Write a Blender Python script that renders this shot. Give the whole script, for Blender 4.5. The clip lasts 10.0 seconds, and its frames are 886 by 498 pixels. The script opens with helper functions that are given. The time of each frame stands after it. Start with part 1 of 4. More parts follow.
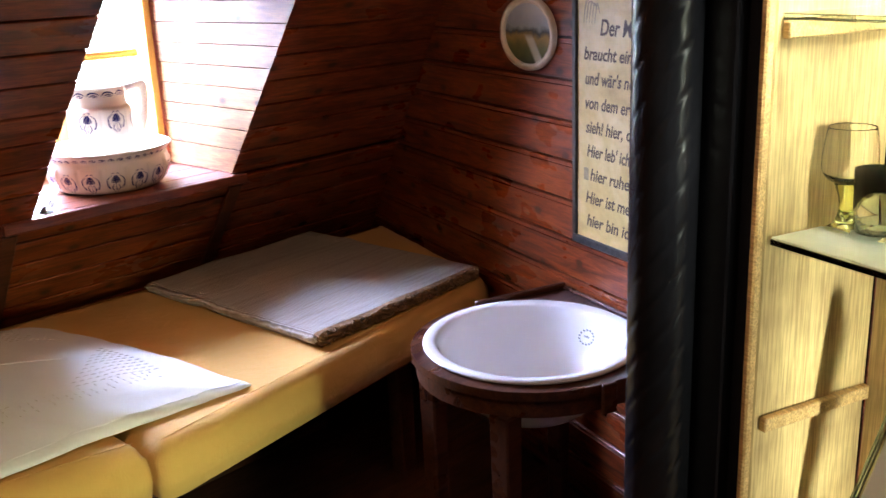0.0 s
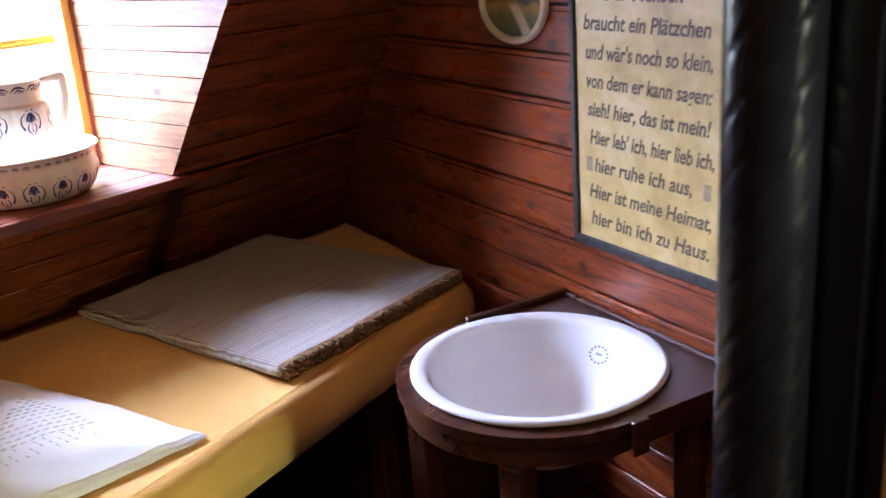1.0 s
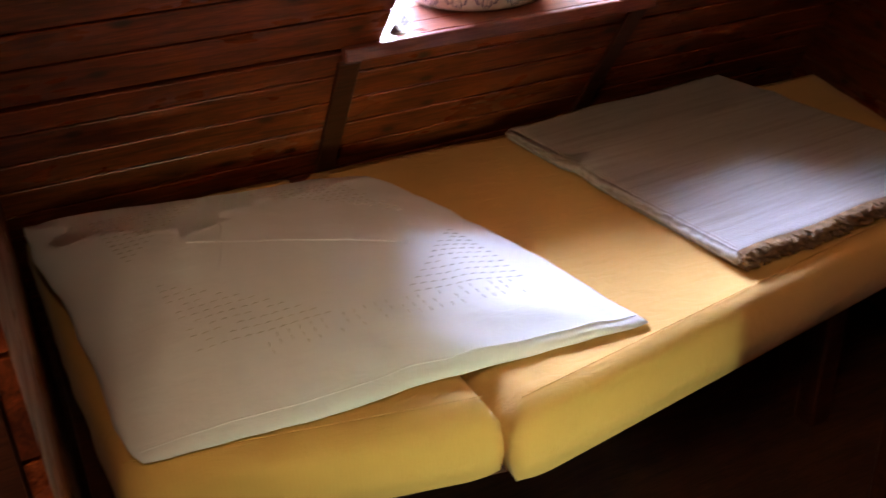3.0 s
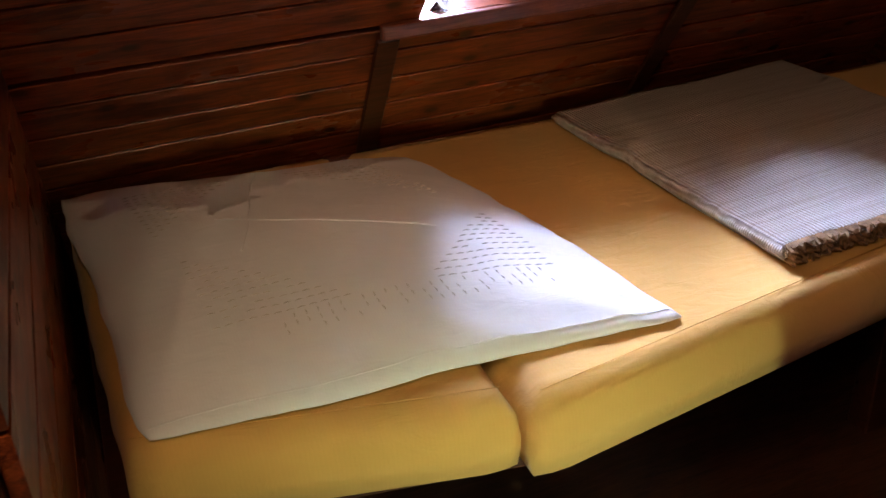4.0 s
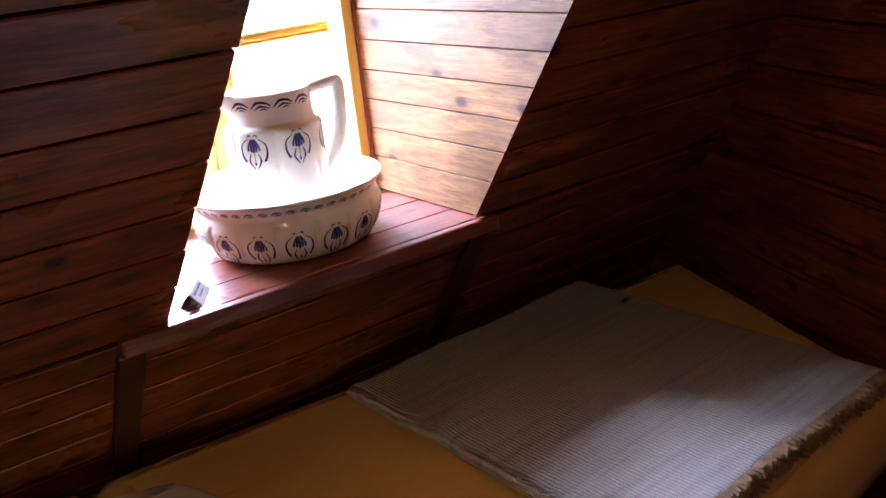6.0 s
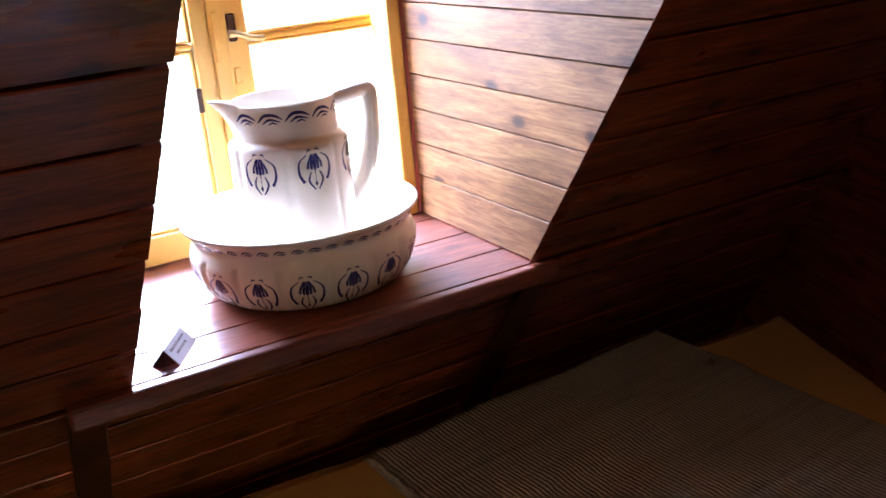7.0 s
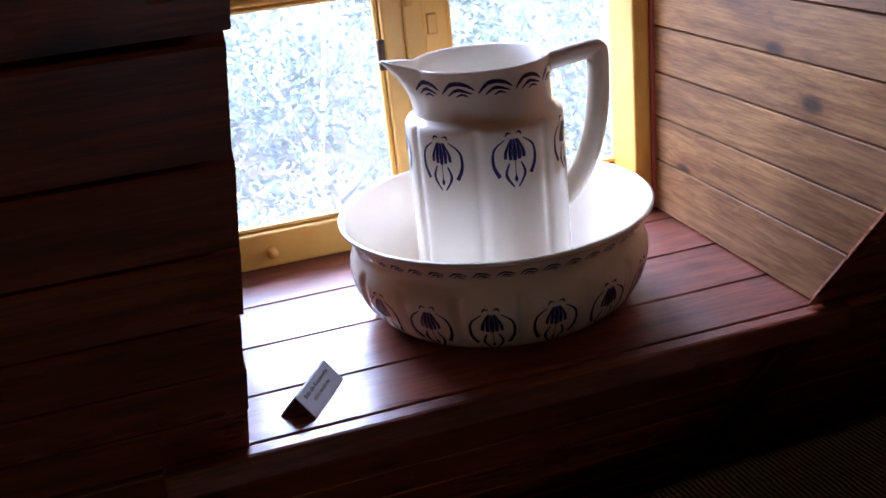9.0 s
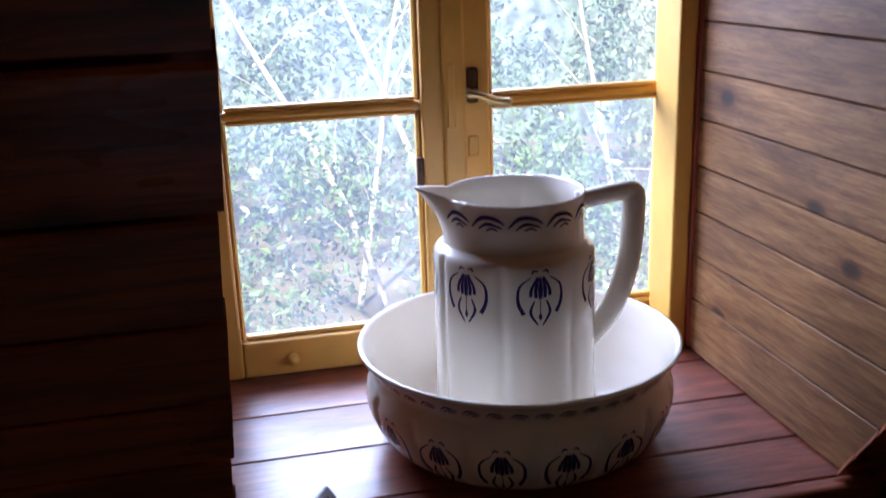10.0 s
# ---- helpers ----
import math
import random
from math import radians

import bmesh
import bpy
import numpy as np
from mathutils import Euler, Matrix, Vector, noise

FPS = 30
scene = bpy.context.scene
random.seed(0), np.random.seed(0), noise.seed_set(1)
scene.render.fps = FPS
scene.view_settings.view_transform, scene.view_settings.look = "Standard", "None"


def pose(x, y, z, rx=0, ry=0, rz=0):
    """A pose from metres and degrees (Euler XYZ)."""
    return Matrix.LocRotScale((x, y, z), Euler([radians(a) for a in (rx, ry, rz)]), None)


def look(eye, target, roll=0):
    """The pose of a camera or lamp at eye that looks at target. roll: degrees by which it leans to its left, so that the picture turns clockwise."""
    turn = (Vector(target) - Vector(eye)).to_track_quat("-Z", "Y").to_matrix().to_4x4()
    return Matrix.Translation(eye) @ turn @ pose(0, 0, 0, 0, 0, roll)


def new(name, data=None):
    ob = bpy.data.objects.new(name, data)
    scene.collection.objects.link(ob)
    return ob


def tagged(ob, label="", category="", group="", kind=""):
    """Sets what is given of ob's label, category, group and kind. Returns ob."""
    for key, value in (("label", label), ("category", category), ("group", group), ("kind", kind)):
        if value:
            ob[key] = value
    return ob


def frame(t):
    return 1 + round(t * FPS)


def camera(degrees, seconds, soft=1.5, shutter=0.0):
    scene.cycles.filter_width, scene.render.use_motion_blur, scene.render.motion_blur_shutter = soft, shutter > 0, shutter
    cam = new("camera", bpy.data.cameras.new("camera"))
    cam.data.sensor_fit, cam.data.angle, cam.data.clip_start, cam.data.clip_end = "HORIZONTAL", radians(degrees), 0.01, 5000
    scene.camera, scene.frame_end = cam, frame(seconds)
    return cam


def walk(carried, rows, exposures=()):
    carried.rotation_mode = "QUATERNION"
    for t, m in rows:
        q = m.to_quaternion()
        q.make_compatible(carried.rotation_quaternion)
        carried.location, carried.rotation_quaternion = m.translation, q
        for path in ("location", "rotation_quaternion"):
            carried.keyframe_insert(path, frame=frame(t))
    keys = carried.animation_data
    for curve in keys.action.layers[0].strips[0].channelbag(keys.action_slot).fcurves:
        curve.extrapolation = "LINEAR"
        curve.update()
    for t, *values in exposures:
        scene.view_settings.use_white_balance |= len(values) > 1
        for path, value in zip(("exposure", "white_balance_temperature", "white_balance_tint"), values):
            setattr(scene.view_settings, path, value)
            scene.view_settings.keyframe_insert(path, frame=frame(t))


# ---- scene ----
cam = camera(49.9, 10.0, shutter=0.4)
PATH = [
    (0, (-1.09, -2.624, 1.599), (0.302, -1.306, 1.029), -2.4),
    (0.5, (-0.954, -2.519, 1.606), (0.46, -1.245, 0.992), -3.6),
    (1, (-0.842, -2.306, 1.576), (0.597, -1.069, 0.945), -4.2),
    (1.5, (-0.824, -2.143, 1.551), (0.507, -0.845, 0.815), -3.6),
    (2, (-0.793, -2.02, 1.563), (0.343, -0.586, 0.754), -2.7),
    (2.5, (-0.773, -1.922, 1.527), (0.178, -0.401, 0.641), -2.2),
    (3, (-0.757, -1.865, 1.524), (0.005, -0.273, 0.585), -2.7),
    (3.2, (-0.76, -1.866, 1.514), (-0.069, -0.248, 0.563), -3.0),
    (4.3, (-0.622, -1.847, 1.492), (-0.01, -0.202, 0.533), -3.4),
    (4.5, (-0.607, -1.806, 1.513), (0.062, -0.198, 0.529), -3.1),
    (5, (-0.579, -1.717, 1.551), (0.279, -0.143, 0.666), -4.0),
    (5.5, (-0.556, -1.595, 1.586), (0.487, -0.043, 0.877), -6.8),
    (5.7, (-0.528, -1.559, 1.57), (0.558, -0.022, 0.895), -6.5),
    (6.8, (-0.217, -1.318, 1.569), (0.743, 0.306, 0.905), -5.2),
    (7, (-0.179, -1.251, 1.549), (0.737, 0.394, 0.875), -5.2),
    (7.5, (-0.124, -1.073, 1.529), (0.721, 0.617, 0.873), -6.8),
    (8, (-0.105, -0.97, 1.516), (0.574, 0.773, 0.809), -8.0),
    (8.5, (-0.045, -0.91, 1.507), (0.523, 0.851, 0.748), -7.0),
    (9, (0.008, -0.875, 1.507), (0.48, 0.916, 0.751), -6.2),
    (9.5, (0.038, -0.85, 1.523), (0.459, 0.979, 0.833), -4.3),
    (10, (0.048, -0.849, 1.552), (0.45, 1.019, 0.965), -2.0),
]
walk(cam, [(t, look(eye, target, roll)) for t, eye, target, roll in PATH],
     exposures=[(0, 4.95), (4.6, 4.9), (5.5, 4.5), (6.5, 4.0), (7.5, 3.55), (8.2, 2.75), (8.8, 2.35), (9.4, 2.05), (10, 1.72)])

# ---- light ----
world = bpy.data.worlds.new("world")
scene.world = world
world.use_nodes = True
wn = world.node_tree
sky = wn.nodes.new("ShaderNodeTexSky")
sky.sky_type, sky.sun_disc = "NISHITA", False
sky.sun_elevation, sky.sun_rotation = radians(48), radians(200)
wn.links.new(sky.outputs[0], wn.nodes["Background"].inputs[0])
wn.nodes["Background"].inputs[1].default_value = 0.15

sun = new("sun", bpy.data.lights.new("sun", "SUN"))
sun.data.energy, sun.data.angle, sun.data.color = 5.0, radians(0.6), (1.0, 0.94, 0.85)
sun.matrix_world = look((-2, -6, 8), (0, 0, 0))


def room_lamp(at, to, power, size, colour):
    ob = new("room_lamp", bpy.data.lights.new("room_lamp", "AREA"))
    ob.data.energy, ob.data.size, ob.data.color = power, size, colour
    ob.matrix_world = look(at, to)
    return ob


for k in range(3):
    room_lamp((-1.10 + 0.16 * k, -2.05 + 0.27 * k, 2.27), (-0.2, -0.8, 0.5), 0.094, 0.05, (1.0, 0.70, 0.44))

# the open sky above the thicket, in the window's upper part
sky_light = new("sky_light", bpy.data.lights.new("sky_light", "AREA"))
sky_light.data.shape, sky_light.data.size, sky_light.data.size_y = "RECTANGLE", 4.0, 1.5
sky_light.data.energy, sky_light.data.color = 192.0, (0.53, 0.63, 1.0)
sky_light.matrix_world = look((-0.88, 2.25, 2.48), (-0.58, -0.5, 2.1))


# ---- materials ----
def material(name, rough=0.5, metal=0.0, spec=0.5):
    m = bpy.data.materials.new(name)
    m.use_nodes = True
    b = m.node_tree.nodes["Principled BSDF"]
    b.inputs["Roughness"].default_value = rough
    b.inputs["Metallic"].default_value = metal
    b.inputs["Specular IOR Level"].default_value = spec
    return m, m.node_tree, b


def ramp(nt, source, stops):
    r = nt.nodes.new("ShaderNodeValToRGB")
    while len(r.color_ramp.elements) < len(stops):
        r.color_ramp.elements.new(0.5)
    for e, (p, c) in zip(r.color_ramp.elements, stops):
        e.position, e.color = p, (*c, 1)
    nt.links.new(source, r.inputs[0])
    return r.outputs[0]


def coords(nt, scale=(1, 1, 1), shuffle=True):
    """Object space, moved by the object's random number so that no two pieces share their grain."""
    tc = nt.nodes.new("ShaderNodeTexCoord")
    mp = nt.nodes.new("ShaderNodeMapping")
    mp.inputs["Scale"].default_value = scale
    nt.links.new(tc.outputs["Object"], mp.inputs["Vector"])
    if shuffle:
        info = nt.nodes.new("ShaderNodeObjectInfo")
        mul = nt.nodes.new("ShaderNodeMath")
        mul.operation, mul.inputs[1].default_value = "MULTIPLY", 37.0
        nt.links.new(info.outputs["Random"], mul.inputs[0])
        nt.links.new(mul.outputs[0], mp.inputs["Location"])
    return mp.outputs[0]


def noise_tex(nt, vec, scale, detail=4, rough=0.55, distort=0.0):
    n = nt.nodes.new("ShaderNodeTexNoise")
    n.inputs["Scale"].default_value, n.inputs["Detail"].default_value = scale, detail
    n.inputs["Roughness"].default_value, n.inputs["Distortion"].default_value = rough, distort
    nt.links.new(vec, n.inputs["Vector"])
    return n.outputs[0]


def blend(nt, a, b, fac, mode="MULTIPLY"):
    mx = nt.nodes.new("ShaderNodeMix")
    mx.data_type, mx.blend_type = "RGBA", mode
    for socket, v in ((mx.inputs[0], fac), (mx.inputs[6], a), (mx.inputs[7], b)):
        if hasattr(v, "links"):
            nt.links.new(v, socket)
        elif isinstance(v, tuple):
            socket.default_value = (*v, 1)
        else:
            socket.default_value = v
    return mx.outputs[2]


def bump(nt, b, height, strength, distance=0.002):
    bp = nt.nodes.new("ShaderNodeBump")
    bp.inputs["Strength"].default_value, bp.inputs["Distance"].default_value = strength, distance
    nt.links.new(height, bp.inputs["Height"])
    nt.links.new(bp.outputs[0], b.inputs["Normal"])


def wood(name, dark, light, rough=0.4, knots=0.8, grain=1.0, spec=0.5, upright=False, lines=0.6):
    """Boards with the grain along local x, darker late wood, knots and uneven stain."""
    m, nt, b = material(name, rough, 0, spec)
    v = coords(nt, (16, 16, 1.6) if upright else (1.9, 17, 17))
    wide = noise_tex(nt, v, 2.2 * grain, 6, 0.6, 1.2)
    fine = noise_tex(nt, coords(nt, (130, 130, 6) if upright else (10, 150, 150)), 2.0, 3)
    stain = noise_tex(nt, coords(nt, (2.0, 4, 4)), 2.0, 3)
    col = ramp(nt, wide, [(0.34, dark), (0.48, tuple((d + l) / 2 for d, l in zip(dark, light))), (0.64, light)])
    col = blend(nt, col, ramp(nt, fine, [(0.35, (0.55, 0.5, 0.46)), (0.62, (1, 1, 1))]), 0.8)
    col = blend(nt, col, ramp(nt, stain, [(0.3, (0.62, 0.56, 0.52)), (0.65, (1.1, 1.08, 1.05))]), 0.8)
    mul = nt.nodes.new("ShaderNodeMath")
    mul.operation, mul.inputs[1].default_value = "MULTIPLY", 11.0
    nt.links.new(wide, mul.inputs[0])
    png = nt.nodes.new("ShaderNodeMath")
    png.operation, png.inputs[1].default_value = "PINGPONG", 0.5
    nt.links.new(mul.outputs[0], png.inputs[0])
    col = blend(nt, col, ramp(nt, png.outputs[0], [(0.0, (0.55, 0.48, 0.44)), (0.16, (0.95, 0.94, 0.93)), (0.5, (1.06, 1.05, 1.04))]), lines)
    if knots:
        vo = nt.nodes.new("ShaderNodeTexVoronoi")
        vo.voronoi_dimensions, vo.inputs["Scale"].default_value = "2D", 1.0
        nt.links.new(coords(nt, (3.4, 5.6, 0.0)), vo.inputs["Vector"])
        col = blend(nt, col, ramp(nt, vo.outputs["Distance"], [(0.03, (0.08, 0.05, 0.04)), (0.055, (0.34, 0.25, 0.21)), (0.075, (0.78, 0.70, 0.66)), (0.14, (1, 1, 1))]), knots)
    nt.links.new(col, b.inputs["Base Color"])
    rg = ramp(nt, stain, [(0.3, (rough + 0.15,) * 3), (0.7, (rough - 0.07,) * 3)])
    nt.links.new(rg, b.inputs["Roughness"])
    bump(nt, b, wide, 0.35, 0.002)
    return m


def plain(name, colour, rough=0.5, metal=0.0, mottled=0.15, scale=14.0, relief=0.15, spec=0.5):
    m, nt, b = material(name, rough, metal, spec)
    n = noise_tex(nt, coords(nt), scale, 5)
    lo = tuple(c * (1 - mottled) for c in colour)
    hi = tuple(min(1, c * (1 + mottled)) for c in colour)
    nt.links.new(ramp(nt, n, [(0.32, lo), (0.68, hi)]), b.inputs["Base Color"])
    if relief:
        bump(nt, b, noise_tex(nt, coords(nt), scale * 5, 3), relief, 0.001)
    return m


def cloth(name, colour, weave=900.0, wrinkle=0.35, rough=0.9, dirt=0.12):
    m, nt, b = material(name, rough, 0, 0.2)
    b.inputs["Sheen Weight"].default_value = 0.15
    big = noise_tex(nt, coords(nt), 3.5, 4)
    col = ramp(nt, big, [(0.3, tuple(c * (1 - dirt) for c in colour)), (0.7, colour)])
    w = nt.nodes.new("ShaderNodeTexWave")
    w.inputs["Scale"].default_value, w.inputs["Distortion"].default_value = weave / 20, 1.5
    nt.links.new(coords(nt), w.inputs["Vector"])
    col = blend(nt, col, ramp(nt, w.outputs[0], [(0.2, (0.93, 0.92, 0.9)), (0.8, (1, 1, 1))]), 0.2)
    nt.links.new(col, b.inputs["Base Color"])
    bump(nt, b, noise_tex(nt, coords(nt, (1, 2.4, 1)), 11, 5, 0.6, 0.8), wrinkle, 0.012)
    return m


RED_WOOD = wood("dark_red_stained_boards", (0.12, 0.020, 0.007), (0.42, 0.095, 0.026), 0.29, 0.9, 1.0, 0.55)
SILL_WOOD = wood("red_brown_sill_boards", (0.17, 0.042, 0.024), (0.30, 0.085, 0.045), 0.33, 0.5)
REVEAL_WOOD = wood("honey_brown_boards", (0.21, 0.090, 0.031), (0.41, 0.205, 0.078), 0.5, 0.9, 1.0, 0.35, False, 0.55)
TRIM_WOOD = wood("dark_trim_wood", (0.055, 0.017, 0.009), (0.12, 0.034, 0.016), 0.34, 0.0)
STAND_WOOD = wood("worn_dark_stand_wood", (0.04, 0.011, 0.008), (0.12, 0.042, 0.02), 0.3, 0.0)
FLOOR_WOOD = wood("dark_floor_boards", (0.07, 0.026, 0.014), (0.16, 0.06, 0.03), 0.45, 0.3)
CASE_WOOD = wood("yellow_oak_veneer", (0.66, 0.48, 0.22), (0.76, 0.58, 0.28), 0.5, 0.0, 0.6, 0.5, True, 0.05)
BATTEN_WOOD = wood("pale_batten_wood", (0.62, 0.40, 0.16), (0.82, 0.58, 0.26), 0.5, 0.0)
FRAME_PAINT = plain("ochre_window_paint", (0.75, 0.42, 0.09), 0.38, 0, 0.14, 9, 0.25)
RED_PAINT = plain("dark_red_bead_paint", (0.28, 0.05, 0.03), 0.45)
MATTRESS = cloth("ochre_mattress_cloth", (0.78, 0.44, 0.12), 900, 0.3)
LINEN = cloth("white_linen", (0.84, 0.81, 0.79), 1200, 0.2, 0.9, 0.05)
PORCELAIN = plain("cream_glazed_porcelain", (0.85, 0.79, 0.68), 0.12, 0, 0.03, 6, 0.0)
WHITE_CHINA = plain("white_glazed_china", (0.80, 0.79, 0.80), 0.07, 0, 0.03, 5, 0.0)
INDIGO = plain("indigo_print", (0.030, 0.030, 0.13), 0.25, 0, 0.3, 60, 0.0)
BLACK = plain("black_lacquer", (0.007, 0.007, 0.009), 0.27, 0, 0.3, 20, 0.05)
FRAME_BLACK = plain("worn_black_frame", (0.035, 0.032, 0.03), 0.45, 0, 0.5, 60, 0.3)
INK = plain("brown_black_ink", (0.10, 0.065, 0.04), 0.6, 0, 0.3, 90, 0.0)
FADED_INK = plain("faded_ink", (0.34, 0.26, 0.15), 0.7, 0, 0.2, 60, 0.0)
BRASS = plain("worn_brass", (0.62, 0.47, 0.22), 0.32, 1.0, 0.2, 40, 0.2)
IRON = plain("dark_rusty_iron", (0.09, 0.05, 0.03), 0.55, 0.6, 0.4, 80, 0.4)
PAPER = plain("white_card", (0.80, 0.80, 0.80), 0.7, 0, 0.03, 20, 0.05)
MAT_PAPER = plain("pale_green_shelf_mat", (0.72, 0.78, 0.74), 0.6, 0, 0.06, 25, 0.05)
BARK = plain("pale_sunlit_bark", (0.42, 0.36, 0.28), 0.85, 0, 0.35, 30, 0.4)
SOIL = plain("leaf_litter_ground", (0.09, 0.075, 0.04), 0.95, 0, 0.5, 3, 0.5)
PLASTER = plain("off_white_ceiling_boards", (0.42, 0.30, 0.2), 0.8)
SINK_PRINT = plain("grey_green_maker_print", (0.16, 0.18, 0.17), 0.4, 0, 0.2, 80, 0)


def parchment():
    m, nt, b = material("yellowed_parchment", 0.38, 0, 0.5)
    n = noise_tex(nt, coords(nt), 5.0, 6, 0.6, 0.8)
    f = noise_tex(nt, coords(nt), 40.0, 4)
    col = ramp(nt, n, [(0.28, (0.42, 0.28, 0.09)), (0.5, (0.62, 0.45, 0.17)), (0.72, (0.74, 0.60, 0.32))])
    col = blend(nt, col, ramp(nt, f, [(0.3, (0.8, 0.78, 0.72)), (0.6, (1, 1, 1))]), 0.6)
    nt.links.new(col, b.inputs["Base Color"])
    bump(nt, b, n, 0.3, 0.003)
    return m


def woven():
    """Coarse hand-woven wool: ribs across, soft stripes of grey, beige and brown along the weft."""
    m, nt, b = material("grey_beige_woven_wool", 0.95, 0, 0.15)
    b.inputs["Sheen Weight"].default_value = 0.2
    stripes = noise_tex(nt, coords(nt, (1.0, 26, 0.3), False), 1.6, 3, 0.6, 0.1)
    col = ramp(nt, stripes, [(0.3, (0.40, 0.34, 0.28)), (0.45, (0.50, 0.44, 0.385)), (0.58, (0.56, 0.51, 0.46)), (0.72, (0.46, 0.40, 0.34))])
    rib = nt.nodes.new("ShaderNodeTexWave")
    rib.wave_type, rib.bands_direction, rib.wave_profile = "BANDS", "X", "SIN"
    rib.inputs["Scale"].default_value, rib.inputs["Distortion"].default_value = 38, 2.5
    nt.links.new(coords(nt, (1, 1, 1), False), rib.inputs["Vector"])
    rib2 = nt.nodes.new("ShaderNodeTexWave")
    rib2.wave_type, rib2.bands_direction = "BANDS", "Y"
    rib2.inputs["Scale"].default_value, rib2.inputs["Distortion"].default_value = 55, 1.2
    nt.links.new(coords(nt, (1, 1, 1), False), rib2.inputs["Vector"])
    both = blend(nt, rib.outputs[0], rib2.outputs[0], 0.5, "MULTIPLY")
    col = blend(nt, col, ramp(nt, both, [(0.1, (0.66, 0.62, 0.58)), (0.6, (1.08, 1.08, 1.08))]), 0.9)
    nt.links.new(col, b.inputs["Base Color"])
    bump(nt, b, both, 0.9, 0.005)
    return m


def glass(name, tint=(1, 1, 1), rough=0.0, ior=1.45):
    m, nt, b = material(name, rough)
    b.inputs["Base Color"].default_value = (*tint, 1)
    b.inputs["Transmission Weight"].default_value = 1.0
    b.inputs["IOR"].default_value = ior
    return m


def dusty_glass():
    """A clear pane with a thin film of dust, streaks and specks."""
    m = bpy.data.materials.new("dusty_window_glass")
    m.use_nodes = True
    nt = m.node_tree
    out = nt.nodes["Material Output"]
    nt.nodes.remove(nt.nodes["Principled BSDF"])
    clear = nt.nodes.new("ShaderNodeBsdfTransparent")
    shine = nt.nodes.new("ShaderNodeBsdfGlossy")
    shine.inputs["Roughness"].default_value = 0.02
    dust = nt.nodes.new("ShaderNodeBsdfTranslucent")
    dust.inputs["Color"].default_value = (0.85, 0.9, 1.0, 1)
    fres = nt.nodes.new("ShaderNodeFresnel")
    fres.inputs[0].default_value = 1.45
    a = nt.nodes.new("ShaderNodeMixShader")
    nt.links.new(fres.outputs[0], a.inputs[0])
    nt.links.new(clear.outputs[0], a.inputs[1])
    nt.links.new(shine.outputs[0], a.inputs[2])
    film = noise_tex(nt, coords(nt, (3, 3, 1.2)), 2.0, 5, 0.7)
    specks = noise_tex(nt, coords(nt, (60, 60, 30)), 2.4, 2)
    f = blend(nt, ramp(nt, film, [(0.3, (0.022,) * 3), (0.75, (0.08,) * 3)]), ramp(nt, specks, [(0.66, (0,) * 3), (0.74, (0.06,) * 3)]), 1.0, "ADD")
    mx = nt.nodes.new("ShaderNodeMixShader")
    nt.links.new(f, mx.inputs[0])
    nt.links.new(a.outputs[0], mx.inputs[1])
    nt.links.new(dust.outputs[0], mx.inputs[2])
    nt.links.new(mx.outputs[0], out.inputs[0])
    return m


def leaf_material(name, lo, hi):
    m, nt, b = material(name, 0.32, 0, 0.5)
    g = nt.nodes.new("ShaderNodeNewGeometry")
    nt.links.new(ramp(nt, g.outputs["Random Per Island"], [(0.0, lo), (0.55, tuple((p + q) / 2 for p, q in zip(lo, hi))), (1.0, hi)]), b.inputs["Base Color"])
    b.inputs["Transmission Weight"].default_value = 0.0
    return m


PARCHMENT, WOOL, PANE = parchment(), woven(), dusty_glass()
CLEAR, GREEN_GLASS, LIME_GLASS = glass("clear_glass"), glass("green_glass", (0.88, 0.99, 0.93)), glass("lime_glass", (0.95, 1.0, 0.62))
SHELF_GLASS = glass("shelf_glass", (0.8, 0.95, 0.88))
FRINGE = plain("brown_wool_fringe", (0.24, 0.135, 0.06), 0.95, 0, 0.5, 60, 0.5)
LEAF = leaf_material("sunlit_green_leaves", (0.025, 0.055, 0.02), (0.15, 0.24, 0.08))
# far leaves carry the haze in their colour: greyer than the near ones
LEAF_FAR = leaf_material("haze_greyed_far_leaves", (0.05, 0.09, 0.05), (0.15, 0.22, 0.13))


# ---- mesh helpers ----
def part(name, bm, mat, parent=None, label="", m=None, smooth=False):
    me = bpy.data.meshes.new(name)
    bmesh.ops.recalc_face_normals(bm, faces=bm.faces)
    if smooth:
        for f in bm.faces:
            f.smooth = True
    bm.to_mesh(me)
    bm.free()
    me.materials.append(mat)
    ob = new(name, me)
    if parent:
        ob.parent = parent
    if m is not None:
        ob.matrix_local = m
    if label:
        ob["label"] = label
    return ob


def thing(name, label, category, at=(0, 0, 0), group="", kind="", m=None):
    ob = new(name)
    ob.empty_display_size = 0.05
    ob.matrix_world = m if m is not None else Matrix.Translation(at)
    return tagged(ob, label, category, group, kind)


def box(bm, lo, hi, bevel=0.0, seg=1):
    c = [(a + b) / 2 for a, b in zip(lo, hi)]
    s = [abs(b - a) for a, b in zip(lo, hi)]
    r = bmesh.ops.create_cube(bm, size=1, matrix=Matrix.Translation(c) @ Matrix.Diagonal((*s, 1)))
    if bevel:
        es = {e for v in r["verts"] for e in v.link_edges}
        bmesh.ops.bevel(bm, geom=list(es), offset=bevel, segments=seg, affect="EDGES", profile=0.5)
    return bm


